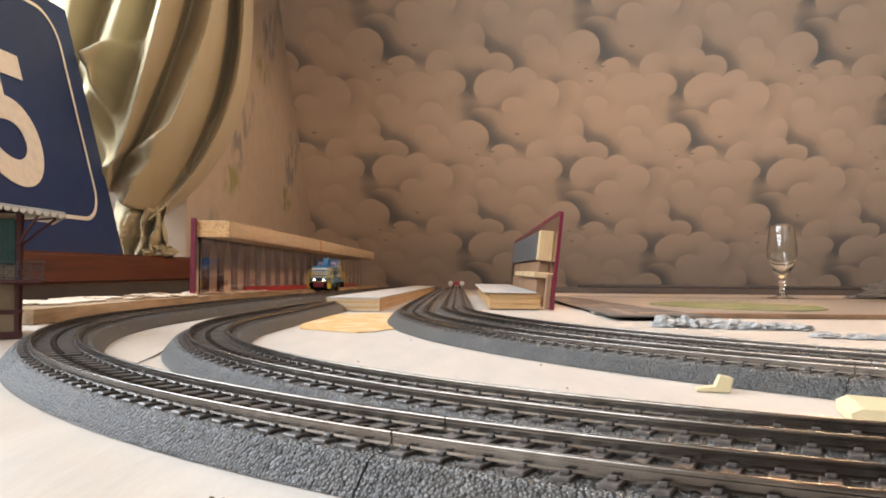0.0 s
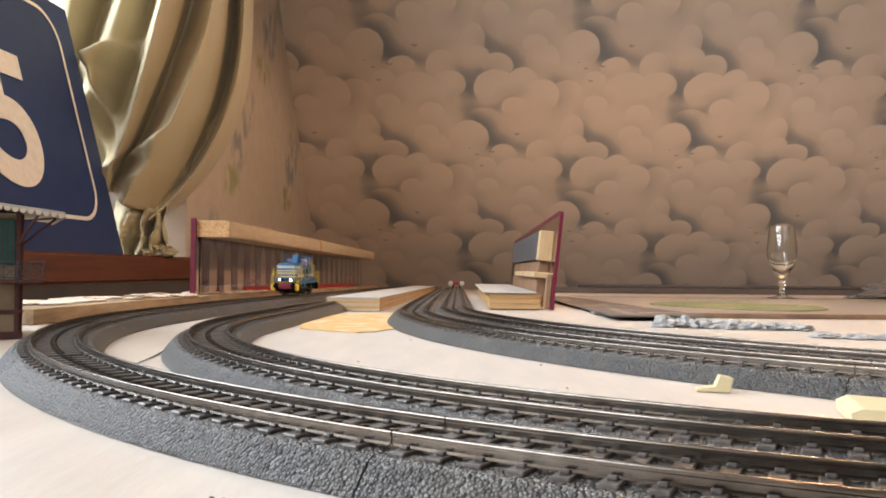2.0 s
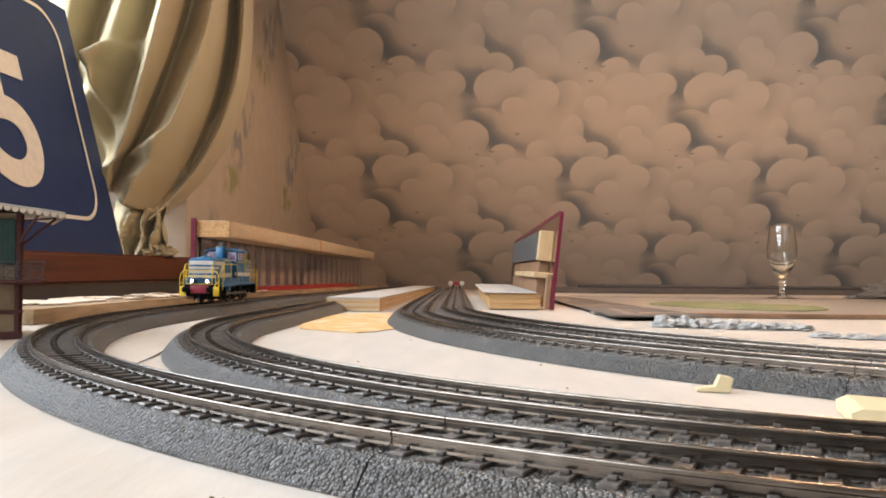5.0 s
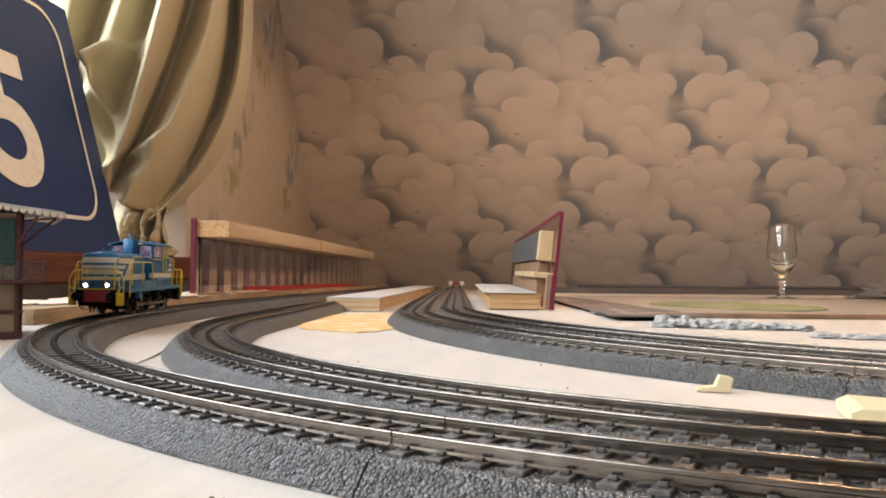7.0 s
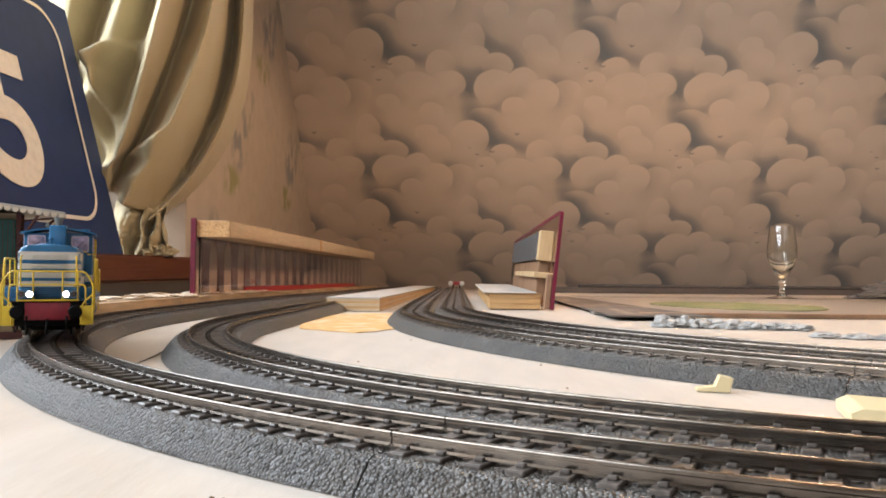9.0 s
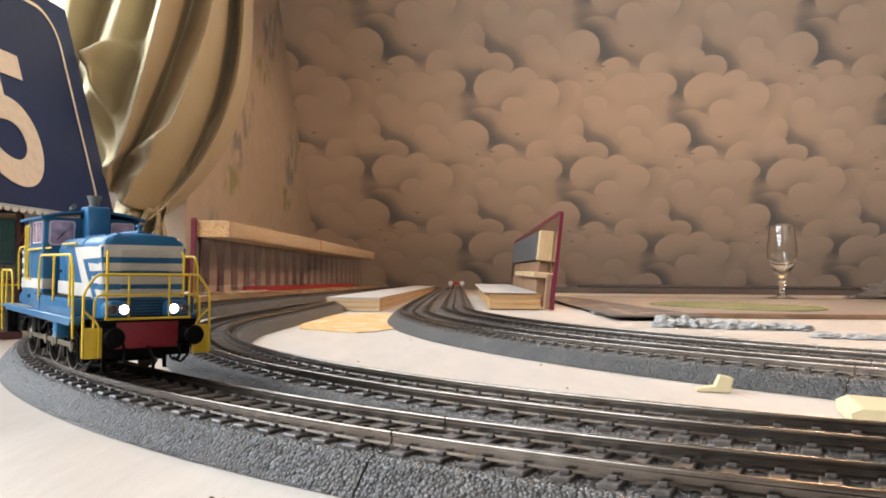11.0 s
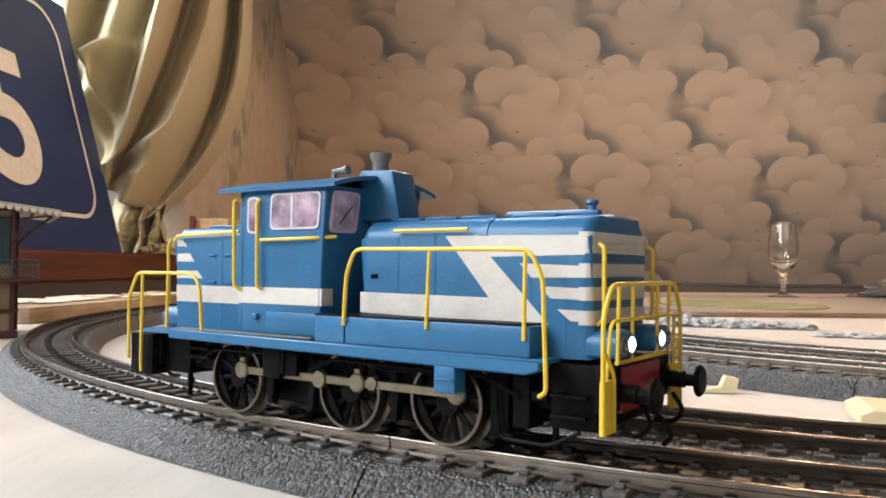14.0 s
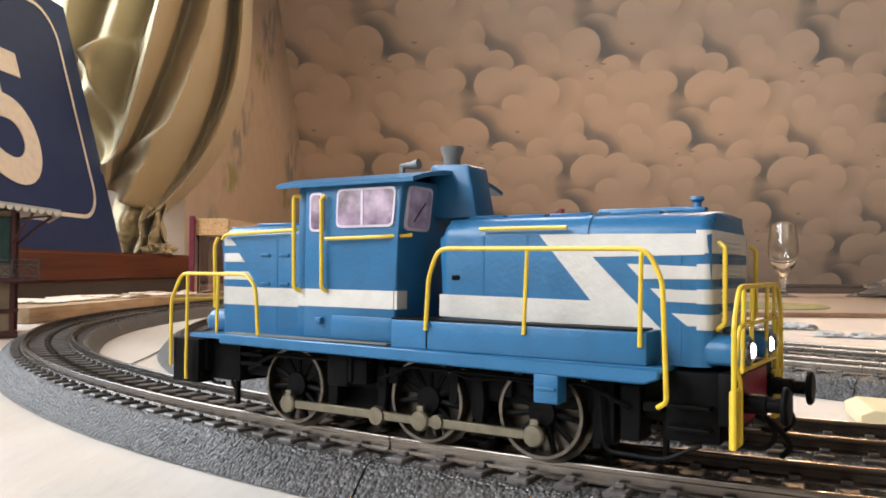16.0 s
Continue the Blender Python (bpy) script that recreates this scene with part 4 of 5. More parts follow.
        if z < 34:
            lbox(loco, "grille_slat", M["white"] if (31.5 < z < 34.9 or 27.9 < z < 30.2 or 24.5 < z < 26.7 or z < 23.2) else M["blue"], -3.0, -2.55, -6.2, 6.2, z, z + 0.42, 0.08, seg=1)
    lbox(loco, "lower_grille", M["dark_grille"], -3.1, -2.75, -4.6, 4.6, 16.2, 21.2, 0.05)
    for i in range(6):
        lbox(loco, "grille_slat", M["blue"], -2.8, -2.4, -4.4, 4.4, 16.5 + i * 0.8, 16.85 + i * 0.8, 0.08, seg=1)
    # headlamps
    for end, x, d in ((1, -3.0, 1), (-1, -99.2, -1)):
        for side in (-1, 1):
            bm = bmesh.new()
            bx0, bx1 = sorted((x - 1.5 * d, x + 4.3 * d))
            prism(bm, [(side * 4.7, 16.3), (side * 10.8, 16.3), (side * 10.9, 18.8), (side * 10.2, 20.0), (side * 9.2, 20.5), (side * 6.2, 20.5), (side * 5.2, 20.0), (side * 4.6, 18.8)], bx0 + 50, bx1 + 50, "x", 0.7, 3)
            hl = part("headlamp_housing", bm, B, loco, "", MM, True)
            for yy, mm_, r in ((6.4, M["lamp_on"] if end > 0 else M["lamp_rear"], 1.15 if end > 0 else 0.7), (9.2, M["lens"], 1.0)):
                bm = bmesh.new()
                xx = x + 4.3 * d + 50
                turned(bm, [(0, xx + 0.55 * d), (r * 0.7, xx + 0.45 * d), (r, xx), (r, xx - 0.3 * d)], 20, (0, side * yy, 18.3), "x")
                part("headlamp", bm, mm_, hl, "glowing white headlamp" if (end > 0 and yy < 7) else "", MM, True)
                bm = bmesh.new()
                turned(bm, [(r + 0.05, xx - 0.3 * d), (r + 0.05, xx + 0.25 * d), (r + 0.4, xx + 0.25 * d), (r + 0.4, xx - 0.3 * d)], 20, (0, side * yy, 18.3), "x")
                part("lamp_ring", bm, M["grey_metal"], hl, "", MM, True)
        # headstock, buffers, coupling
        x0, x1 = sorted((x + 1.4 * d, x + 3.6 * d))
        lbox(loco, "buffer_beam", M["beam_red"] if end > 0 else K, x0, x1, -8.0, 8.0, 8.2, 15.0, 0.25, "dark red buffer beam" if end > 0 else "")
        lbox(loco, "headstock", K, x0, x1 - 0.2, -13.0, 13.0, 8.6, 15.6, 0.25)
        for side in (-1, 1):
            bm = bmesh.new()
            xa = x + 3.4 * d + 50
            turned(bm, [(0, xa), (1.9, xa), (1.9, xa + 0.6 * d), (1.35, xa + 0.8 * d), (1.35, xa + 3.6 * d), (1.0, xa + 3.7 * d), (1.0, xa + 5.3 * d),
                        (2.5, xa + 5.7 * d), (2.6, xa + 6.1 * d), (2.2, xa + 6.5 * d), (0, xa + 6.6 * d)], 24, (0, side * 10.1, 11.6), "x")
            part("buffer", bm, K, loco, "black round buffer", MM, True)
        bm = bmesh.new()
        tube(bm, bend([(x + 3.0 * d + 50, 0, 8.6), (x + 6.5 * d + 50, 0, 7.2), (x + 8.5 * d + 50, 0, 4.4), (x + 7.0 * d + 50, 0, 2.8)], 1.6), 0.42, 8)
        tube(bm, bend([(x + 6.0 * d + 50, -7.0, 9.8), (x + 7.9 * d + 50, -7.0, 7.2), (x + 6.2 * d + 50, -7.0, 5.0), (x + 3.0 * d + 50, -7.0, 5.2)], 1.6), 0.38, 8)
        tube(bm, bend([(x + 6.0 * d + 50, 7.0, 9.8), (x + 7.9 * d + 50, 7.0, 7.2), (x + 6.2 * d + 50, 7.0, 5.0), (x + 3.0 * d + 50, 7.0, 5.2)], 1.6), 0.38, 8)
        part("coupling_hook", bm, K, loco, "black coupling hook and hoses", MM, True)
    # handrails
    R = 0.36
    for side in (-1, 1):
        y = side * 16.5
        rail_post([(-46.1, y, 19.4), (-45.6, y, 28.0), (-43.8, y, 32.4), (-10.2, y, 32.2), (-8.0, y, 28.0), (-7.4, y, 11.6), (-8.8, y * 0.97, 10.8)], R, loco)
        rail_post([(-28.7, y, 19.6), (-28.2, y, 32.2)], R * 0.85, loco)
        rail_post([(-11.1, y, 18.8), (-10.9, y, 32.0)], R * 0.9, loco)
        rail_post([(-39.0, side * 11.8, 35.6), (-24.0, side * 11.8, 35.6)], 0.32, loco)
        rail_post([(-76.0, side * 13.2, 42.2), (-76.9, side * 14.2, 42.2), (-76.6, side * 14.2, 25.4), (-75.6, side * 13.2, 24.8)], 0.38, loco)
        rail_post([(-69.0, side * 14.6, 42.0), (-69.6, side * 15.0, 41.4), (-69.3, side * 15.0, 25.6), (-68.8, side * 14.2, 25.0)], 0.36, loco)
        rail_post([(-68.6, side * 14.9, 34.3), (-56.0, side * 14.9, 34.5), (-52.0, side * 12.0, 34.8)], 0.32, loco)
        rail_post([(-98.2, side * 11.8, 34.6), (-97.0, side * 12.0, 35.6), (-78.0, side * 12.0, 36.2)], 0.36, loco)
        rail_post([(-99.6, side * 11.6, 35.0), (-100.4, side * 11.8, 33.6), (-100.2, side * 11.6, 21.0)], 0.36, loco)
        rail_post([(-2.4, side * 9.6, 33.2), (-1.4, side * 9.9, 32.6), (-1.4, side * 9.9, 22.0), (-2.6, side * 9.4, 21.2)], 0.34, loco)
        # rear corner cage
        rail_post([(-83.2, y, 16.6), (-84.0, y, 25.6), (-86.4, y, 27.8), (-105.0, side * 16.0, 27.8), (-108.8, side * 15.4, 22.5), (-109.4, side * 14.8, 9.2)], R, loco)
        rail_post([(-94.2, y, 16.6), (-94.0, y, 27.8)], R * 0.85, loco)
        rail_post([(-103.0, side * 16.2, 27.7), (-103.4, side * 16.0, 9.0), (-103.5, side * 15.8, 7.0)], R * 0.9, loco)
        # front corner rails
        rail_post([(1.2, side * 16.2, 6.4), (1.2, side * 16.2, 22.5), (1.2, side * 13.2, 27.2), (1.2, 0, 27.2)], R, loco)
        rail_post([(0.6, side * 13.6, 13.8), (1.2, side * 13.4, 22.0), (1.2, side * 0.2, 22.0)], R * 0.85, loco)
        for yy in (10.6, 5.2):
            rail_post([(1.0, side * yy, 16.0), (1.2, side * yy, 27.2)], R * 0.85, loco)
        rail_post([(1.2, side * 12.4, 6.6), (1.2, side * 12.4, 14.6), (1.2, side * 15.9, 18.0)], R * 0.85, loco)
        rail_post([(-108.8, side * 15.4, 22.4), (-108.8, side * 0.2, 22.4)], R * 0.8, loco)
    rail_post([(1.0, -11.0, 15.9), (1.1, 11.0, 15.9)], R * 0.9, loco)
    sets = [wheelset(loco, x) for x in AXLES]
    rods = [coupling_rod(loco, side) for side in (-1, 1)]
    return loco, sets, rods


# ---- things round the line ----
def sign():
    """Blue road sign that leans in the window, its foot on the sill."""
    foot = on_line(-0.60, 1.30, 0.058)
    along = Vector((-LEAN, -1, 0)).normalized()
    up = Vector((-0.262, -0.005, 0.965)).normalized()
    nrm = along.cross(up).normalized()
    m = Matrix((( -along.x, up.x, -nrm.x, foot.x), (-along.y, up.y, -nrm.y, foot.y), (-along.z, up.z, -nrm.z, foot.z), (0, 0, 0, 1)))
    if m.to_3x3().determinant() < 0:
        m.col[2] = -m.col[2]
    ob = thing("road_sign", m, "dark blue road sign with cream border leaning on the sill", "sign")
    H, Wd = 0.412, 0.62
    bm = bmesh.new()
    box(bm, -Wd, 0, 0, H, -0.002, 0.002, 0.0006, 1)
    part("sign_plate", bm, M["blue_sign"], ob)
    # rounded border line
    i, r, w = 0.045, 0.055, 0.006
    x0, x1, y0, y1 = -Wd + i, -i, 0.052, H - 0.022
    path = []
    for cx, cy, a in ((x1 - r, y1 - r, 0), (x0 + r, y1 - r, 90), (x0 + r, y0 + r, 180), (x1 - r, y0 + r, 270)):
        path += [(cx, cy, radians(a + k * 9)) for k in range(11)]
    bm = bmesh.new()
    ring = [[bm.verts.new((cx + (r + s) * math.cos(a), cy + (r + s) * math.sin(a), z)) for cx, cy, a in path] for s, z in ((-w, 0.0025), (0, 0.0025))]
    k = len(path)
    for j in range(k):
        bm.faces.new((ring[0][j], ring[0][(j + 1) % k], ring[1][(j + 1) % k], ring[1][j]))
    ext = bmesh.ops.extrude_face_region(bm, geom=bm.faces[:])
    for v in ext["geom"]:
        if isinstance(v, bmesh.types.BMVert):
            v.co.z += 0.0006
    b = part("border", bm, M["white_sign"], ob, "cream rounded border line")
    # numeral five in built-in lettering
    cu = bpy.data.curves.new("numeral", "FONT")
    cu.body, cu.size, cu.extrude, cu.offset = "5", 0.262, 0.0006, 0.006
    tmp = new("numeral", cu)
    dg = bpy.context.evaluated_depsgraph_get()
    me = bpy.data.meshes.new_from_object(tmp.evaluated_get(dg))
    bpy.data.objects.remove(tmp)
    me.materials.clear()
    me.materials.append(M["white_sign"])
    nb = new("numeral", me)
    nb.parent = ob
    nb.location = (-0.300, 0.098, 0.0032)
    nb["label"] = "cream numeral five"
    return ob


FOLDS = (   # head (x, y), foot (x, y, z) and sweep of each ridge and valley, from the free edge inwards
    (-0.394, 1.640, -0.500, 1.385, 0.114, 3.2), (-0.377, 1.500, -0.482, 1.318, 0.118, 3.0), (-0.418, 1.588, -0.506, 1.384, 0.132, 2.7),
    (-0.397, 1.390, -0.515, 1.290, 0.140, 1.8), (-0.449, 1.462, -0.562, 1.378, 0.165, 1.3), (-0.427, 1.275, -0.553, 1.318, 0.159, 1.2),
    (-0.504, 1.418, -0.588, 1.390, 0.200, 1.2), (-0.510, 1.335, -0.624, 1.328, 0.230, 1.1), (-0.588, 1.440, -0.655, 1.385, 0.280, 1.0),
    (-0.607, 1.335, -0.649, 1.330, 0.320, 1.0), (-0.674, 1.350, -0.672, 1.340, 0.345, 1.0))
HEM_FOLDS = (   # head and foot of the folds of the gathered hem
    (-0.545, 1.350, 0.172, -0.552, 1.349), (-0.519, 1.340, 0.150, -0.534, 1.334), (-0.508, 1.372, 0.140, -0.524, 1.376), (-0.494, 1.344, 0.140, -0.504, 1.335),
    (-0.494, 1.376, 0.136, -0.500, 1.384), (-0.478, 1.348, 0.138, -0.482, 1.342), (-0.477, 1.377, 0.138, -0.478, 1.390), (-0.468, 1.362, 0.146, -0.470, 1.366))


def soft_loft(count, across, line_point, wrinkle):
    """Cloth through fold lines: rounded ridges and valleys between neighbouring lines."""
    bm = bmesh.new()
    rows = []
    for j in range(count[1] + 1):
        v = j / count[1]
        pts = [Vector(line_point(i, v)) for i in range(across)]
        row = []
        for i in range(count[0] + 1):
            u = i / count[0] * (across - 1)
            k = min(int(u), across - 2)
            f = u - k
            p0, p1, p2, p3 = pts[max(k - 1, 0)], pts[k], pts[k + 1], pts[min(k + 2, across - 1)]
            # eased along the fold, so that ridges stay broad and valleys close up
            c = 0.5 * (2 * p1 + (p2 - p0) * f + (2 * p0 - 5 * p1 + 4 * p2 - p3) * f * f + (3 * p1 - p0 - 3 * p2 + p3) * f ** 3)
            g = f * f * (3 - 2 * f)
            c.y = p1.y + (p2.y - p1.y) * g
            c.x = 0.5 * c.x + 0.5 * (p1.x + (p2.x - p1.x) * f)
            c += wrinkle(u, v)
            if c.y > 1.45:
                c.x = max(c.x, WALL_X + LEAN * c.y + 0.002)
            row.append(bm.verts.new(c))
        rows.append(row)
    for a, b in zip(rows, rows[1:]):
        for i in range(count[0]):
            bm.faces.new((a[i], a[i + 1], b[i + 1], b[i]))
    return bm


def curtain():
    """Satin curtain drawn aside: heavy folds sweep down to a gather, and the hem crumples onto the sill."""
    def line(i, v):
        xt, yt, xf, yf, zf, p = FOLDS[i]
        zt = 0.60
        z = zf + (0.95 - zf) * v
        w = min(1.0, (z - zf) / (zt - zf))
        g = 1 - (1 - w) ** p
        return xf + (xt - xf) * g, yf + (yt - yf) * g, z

    def wrinkle(u, v):
        fine = noise.noise(Vector((u * 0.9, v * 5, 0.3))) * 0.008 + noise.noise(Vector((u * 2.6, v * 9, 2.3))) * 0.003
        swag = 0.0
        # slack cross folds where the cloth is caught behind the sign
        for uc, vc, h, slant in ((6.6, 0.26, 0.034, -0.06), (6.4, 0.15, 0.042, 0.05), (6.1, 0.07, 0.030, 0.05), (7.4, 0.19, 0.034, -0.06), (5.2, 0.04, 0.024, -0.05), (3.6, 0.10, 0.034, -0.07), (2.4, 0.17, 0.022, -0.08), (3.9, 0.02, 0.026, -0.04)):
            dd = v - vc - slant * (u - uc)
            swag += h * math.exp(-(dd / 0.022) ** 2) * math.exp(-((u - uc) / 0.9) ** 2)
        return Vector((0.25 * fine, -abs(swag) - fine, 0.3 * fine))

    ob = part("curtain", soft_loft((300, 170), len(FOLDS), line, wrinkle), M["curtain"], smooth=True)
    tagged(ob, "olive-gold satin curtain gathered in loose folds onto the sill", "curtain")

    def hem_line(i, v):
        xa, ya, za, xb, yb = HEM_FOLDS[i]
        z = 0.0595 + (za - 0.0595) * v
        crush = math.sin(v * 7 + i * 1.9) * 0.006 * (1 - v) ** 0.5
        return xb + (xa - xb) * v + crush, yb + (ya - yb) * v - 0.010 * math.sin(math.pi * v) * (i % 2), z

    def crumple(u, v):
        q = noise.noise(Vector((u * 1.4, v * 4.5, 5.1))) * 0.010 + abs(noise.noise(Vector((u * 2.2, v * 7, 1.1)))) * 0.008
        return Vector((0.2 * q, -q * (0.3 + 0.7 * math.sin(math.pi * min(1.0, v + 0.15))), 0.0))

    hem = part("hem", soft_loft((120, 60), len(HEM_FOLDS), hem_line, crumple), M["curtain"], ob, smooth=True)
    # loose roll of cloth lying on the sill
    bm = bmesh.new()
    bmesh.ops.create_icosphere(bm, subdivisions=5, radius=1.0)
    for v in bm.verts:
        d = 1 + 0.45 * noise.noise(v.co * 2.2) + 0.30 * abs(noise.noise(v.co * 5)) + 0.08 * noise.noise(v.co * 11)
        v.co = Vector((v.co.x * 0.026 * d, v.co.y * 0.030 * d, max(v.co.z, -0.3) * 0.014 * d))
    roll = part("hem_roll", bm, M["curtain"], ob, smooth=True)
    roll.location = (-0.484, 1.366, 0.0635)
    for o in (ob, hem, roll):
        for p in o.data.polygons:
            p.use_smooth = True
        if o is not roll:
            so = o.modifiers.new("thickness", "SOLIDIFY")
            so.thickness = 0.0012
    return ob


def strip_and_guard():
    """Long chipboard strip beside the outer line, with the plum acrylic guard and its wooden beam on it."""
    bm = bmesh.new()
    def bar(x0, x1, y0, y1, z0, z1, n=30, rough=0.0):
        rings = []
        for j in range(n + 1):
            y = y0 + (y1 - y0) * j / n
            e = rough * noise.noise(Vector((y * 40, 1.0, 0.0)))
            rings.append([bm.verts.new(on_line(x, y, z + sag(y))) for x, z in ((x0, z0), (x1 + e, z0), (x1 + e, z1), (x0, z1))])
        for a, b in zip(rings, rings[1:]):
            for k in range(4):
                bm.faces.new((a[k], a[(k + 1) % 4], b[(k + 1) % 4], b[k]))
        bm.faces.new(rings[0][::-1])
        bm.faces.new(rings[-1])
    bar(-0.375, -0.305, 0.535, 2.10, 0.0005, 0.0105, 60, 0.003)
    strip = part("chipboard_strip", bm, M["rough_wood"])
    tagged(strip, "rough chipboard strip with torn edges beside the track", "wooden strip")
    # torn paper flakes along it
    rnd = random.Random(4)
    bm = bmesh.new()
    for k in range(34):
        y = 0.56 + 0.52 * rnd.random() ** 0.8
        c = on_line(-0.335 + rnd.uniform(-0.03, 0.022), y, 0.0108 + sag(y))
        n = 22
        r = rnd.uniform(0.007, 0.017)
        turn, lift, o = rnd.uniform(0, 6.28), rnd.uniform(0.0, 0.0022), rnd.uniform(0, 50)
        rings = []
        for q in (0.45, 0.8, 1.0):
            ring = []
            for i in range(n):
                a = 2 * math.pi * i / n
                jag = 1 + 0.5 * noise.noise(Vector((math.cos(a) * 1.6 + o, math.sin(a) * 1.6, o))) + 0.28 * noise.noise(Vector((a * 6, o, 1.0)))
                w = r * q * jag
                z = 0.0010 + lift * q * q * max(0.0, math.cos(a - turn)) + 0.0012 * abs(noise.noise(Vector((a * 2 + o, q * 3, o))))
                ring.append(bm.verts.new(c + Vector((w * math.cos(a), 2.0 * w * math.sin(a), z))))
            rings.append(ring)
        lo = [bm.verts.new(v.co - Vector((0, 0, 0.0009))) for v in rings[-1]]
        bm.faces.new(rings[0])
        for p_, q_ in zip(rings + [lo], rings[1:] + [None]):
            if q_ is None or p_ is lo:
                continue
            for i in range(n):
                bm.faces.new((p_[i], q_[i], q_[(i + 1) % n], p_[(i + 1) % n]))
        for i in range(n):
            bm.faces.new((rings[-1][i], lo[i], lo[(i + 1) % n], rings[-1][(i + 1) % n]))
        bm.faces.new(lo[::-1])
    fl = part("torn_flakes", bm, M["torn"])
    tagged(fl, "torn pale paper flakes on the chipboard strip", "debris", kind="stuff")
    # guard
    g = thing("acrylic_guard", None, "plum acrylic guard with arched cut-outs under a pine beam", "guard")
    y0, y1 = 0.905, 2.0
    bm = bmesh.new()
    bar(-0.337, -0.3345, y0, y1, 0.0108, 0.076)
    part("rear_sheet", bm, M["guard_back"], g, "dull beige backing sheet")
    for k in range(21):
        ya = y0 + 0.012 + k * 0.0515
        bm = bmesh.new()
        base, top = 0.012, 0.076
        prof = [(ya, base), (ya + 0.020, base), (ya + 0.020, 0.056), (ya + 0.0235, 0.066), (ya + 0.032, top - 0.001), (ya - 0.012, top - 0.001), (ya - 0.0035, 0.066), (ya, 0.056)]
        lo = [bm.verts.new(on_line(-0.3342, y, z + sag(y))) for y, z in prof]
        hi = [bm.verts.new(on_line(-0.3322, y, z + sag(y))) for y, z in prof]
        bm.faces.new(lo[::-1])
        bm.faces.new(hi)
        for i in range(8):
            bm.faces.new((lo[i], lo[(i + 1) % 8], hi[(i + 1) % 8], hi[i]))
        part("arch_pier", bm, M["purple"], g)
    bm = bmesh.new()
    bar(-0.3318, -0.3302, y0, y1, 0.0108, 0.075)
    part("front_pane", bm, M["acrylic"], g, "glossy clear acrylic pane").visible_shadow = False
    bm = bmesh.new()
    bar(-0.3300, -0.3285, y0 + 0.16, y1 - 0.1, 0.0108, 0.018)
    part("red_foot_rail", bm, M["red_low"], g, "red foot rail")
    bm = bmesh.new()
    bar(-0.3405, -0.3350, y0 - 0.003, y0, 0.0108, 0.0965)
    part("red_end_edge", bm, M["red_edge"], g, "crimson acrylic end edge")
    bm = bmesh.new()
    bar(-0.338, -0.2985, y0 + 0.004, y1, 0.0755, 0.0945)
    bmesh.ops.bevel(bm, geom=[e for e in bm.edges if e.calc_length() > 0.01], offset=0.0012, segments=2, affect="EDGES")
    part("beam", bm, M["pine"], g, "pale pine beam with a sawn end")
    bm = bmesh.new()
    bar(-0.3375, -0.2990, y0 + 0.0025, y0 + 0.0038, 0.0760, 0.0940, 1)
    part("sawn_end", bm, M["chip"], g, "orange-brown sawn beam end")
    bm = bmesh.new()
    yj = 1.38
    vs = [bm.verts.new(on_line(x, y, z + sag(yj))) for x in (-0.3386, -0.2978) for y in (yj, yj + 0.012) for z in (0.0752, 0.0950)]
    for f in ((0, 1, 3, 2), (4, 6, 7, 5), (0, 4, 5, 1), (2, 3, 7, 6), (0, 2, 6, 4), (1, 5, 7, 3)):
        bm.faces.new([vs[i] for i in f])
    part("beam_joint", bm, M["chip"], g, "orange-brown joint in the beam")


def far_guard():
    """The other guard: a clear sheet with crimson edges, wood blocks fixed to it, on a plywood tray."""
    g = thing("clear_acrylic_guard", pose(0.107, 0.80, 0, 0, 5.8, -1.2), "clear acrylic sheet with crimson edges and wooden blocks fixed to it", "guard")
    L = 0.66
    dip = sag(1.46)
    bm = bmesh.new()
    prism(bm, [(0.0025, 0.0008), (L, dip), (L, 0.096 + dip), (0.0025, 0.096)], 0.0, 0.0022, "x")
    part("clear_sheet", bm, M["acrylic"], g, "scratched clear acrylic sheet").visible_shadow = False
    bm = bmesh.new()
    prism(bm, [(-0.001, 0.0008), (0.0024, 0.0008), (0.0024, 0.0955), (0.006, 0.0962), (L, 0.0962 + dip), (L, 0.1002 + dip), (0.005, 0.1002), (0.0008, 0.099), (-0.001, 0.096)], -0.0006, 0.0030, "x")
    part("red_edge", bm, M["red_edge"], g, "crimson sheet edge")
    for name, mm_, b, lab in (("upper_block", M["grey_block"], (-0.0165, -0.0005, 0.0455, 0.42, 0.050, 0.079), "dark grey painted wooden block"),
                              ("upper_block_end", M["fresh_pine"], (-0.0155, -0.001, 0.028, 0.045, 0.049, 0.080), "pale sawn block end"),
                              ("lower_block", M["brown_block"], (-0.012, -0.0005, 0.05, 0.42, 0.003, 0.049), "brown wooden block"),
                              ("middle_batten", M["fresh_pine"], (-0.018, -0.0005, 0.02, 0.30, 0.031, 0.037), "thin pale batten"),
                              ("post", M["brown_block"], (-0.0065, -0.0005, 0.003, 0.012, 0.0008, 0.036), "pale upright post")):
        bm = bmesh.new()
        box(bm, *b, 0.0008, 1)
        part(name, bm, mm_, g, lab)
    tray = thing("plywood_tray", pose(0.047, 0.815, 0.0005, 0, 0, -1.2), "plywood tray block with a white top sheet", "wooden block")
    for k in range(3):
        bm = bmesh.new()
        box(bm, 0, 0.052, 0, 0.46, 0.0 + k * 0.0052, 0.005 + k * 0.0052, 0.0003, 1)
        part("ply_layer", bm, M["ply"], tray)
    bm = bmesh.new()
    box(bm, -0.006, 0.048, -0.004, 0.46, 0.0160, 0.0172, 0.0004, 1)
    part("top_sheet", bm, M["plytop"], tray, "off-white top sheet")


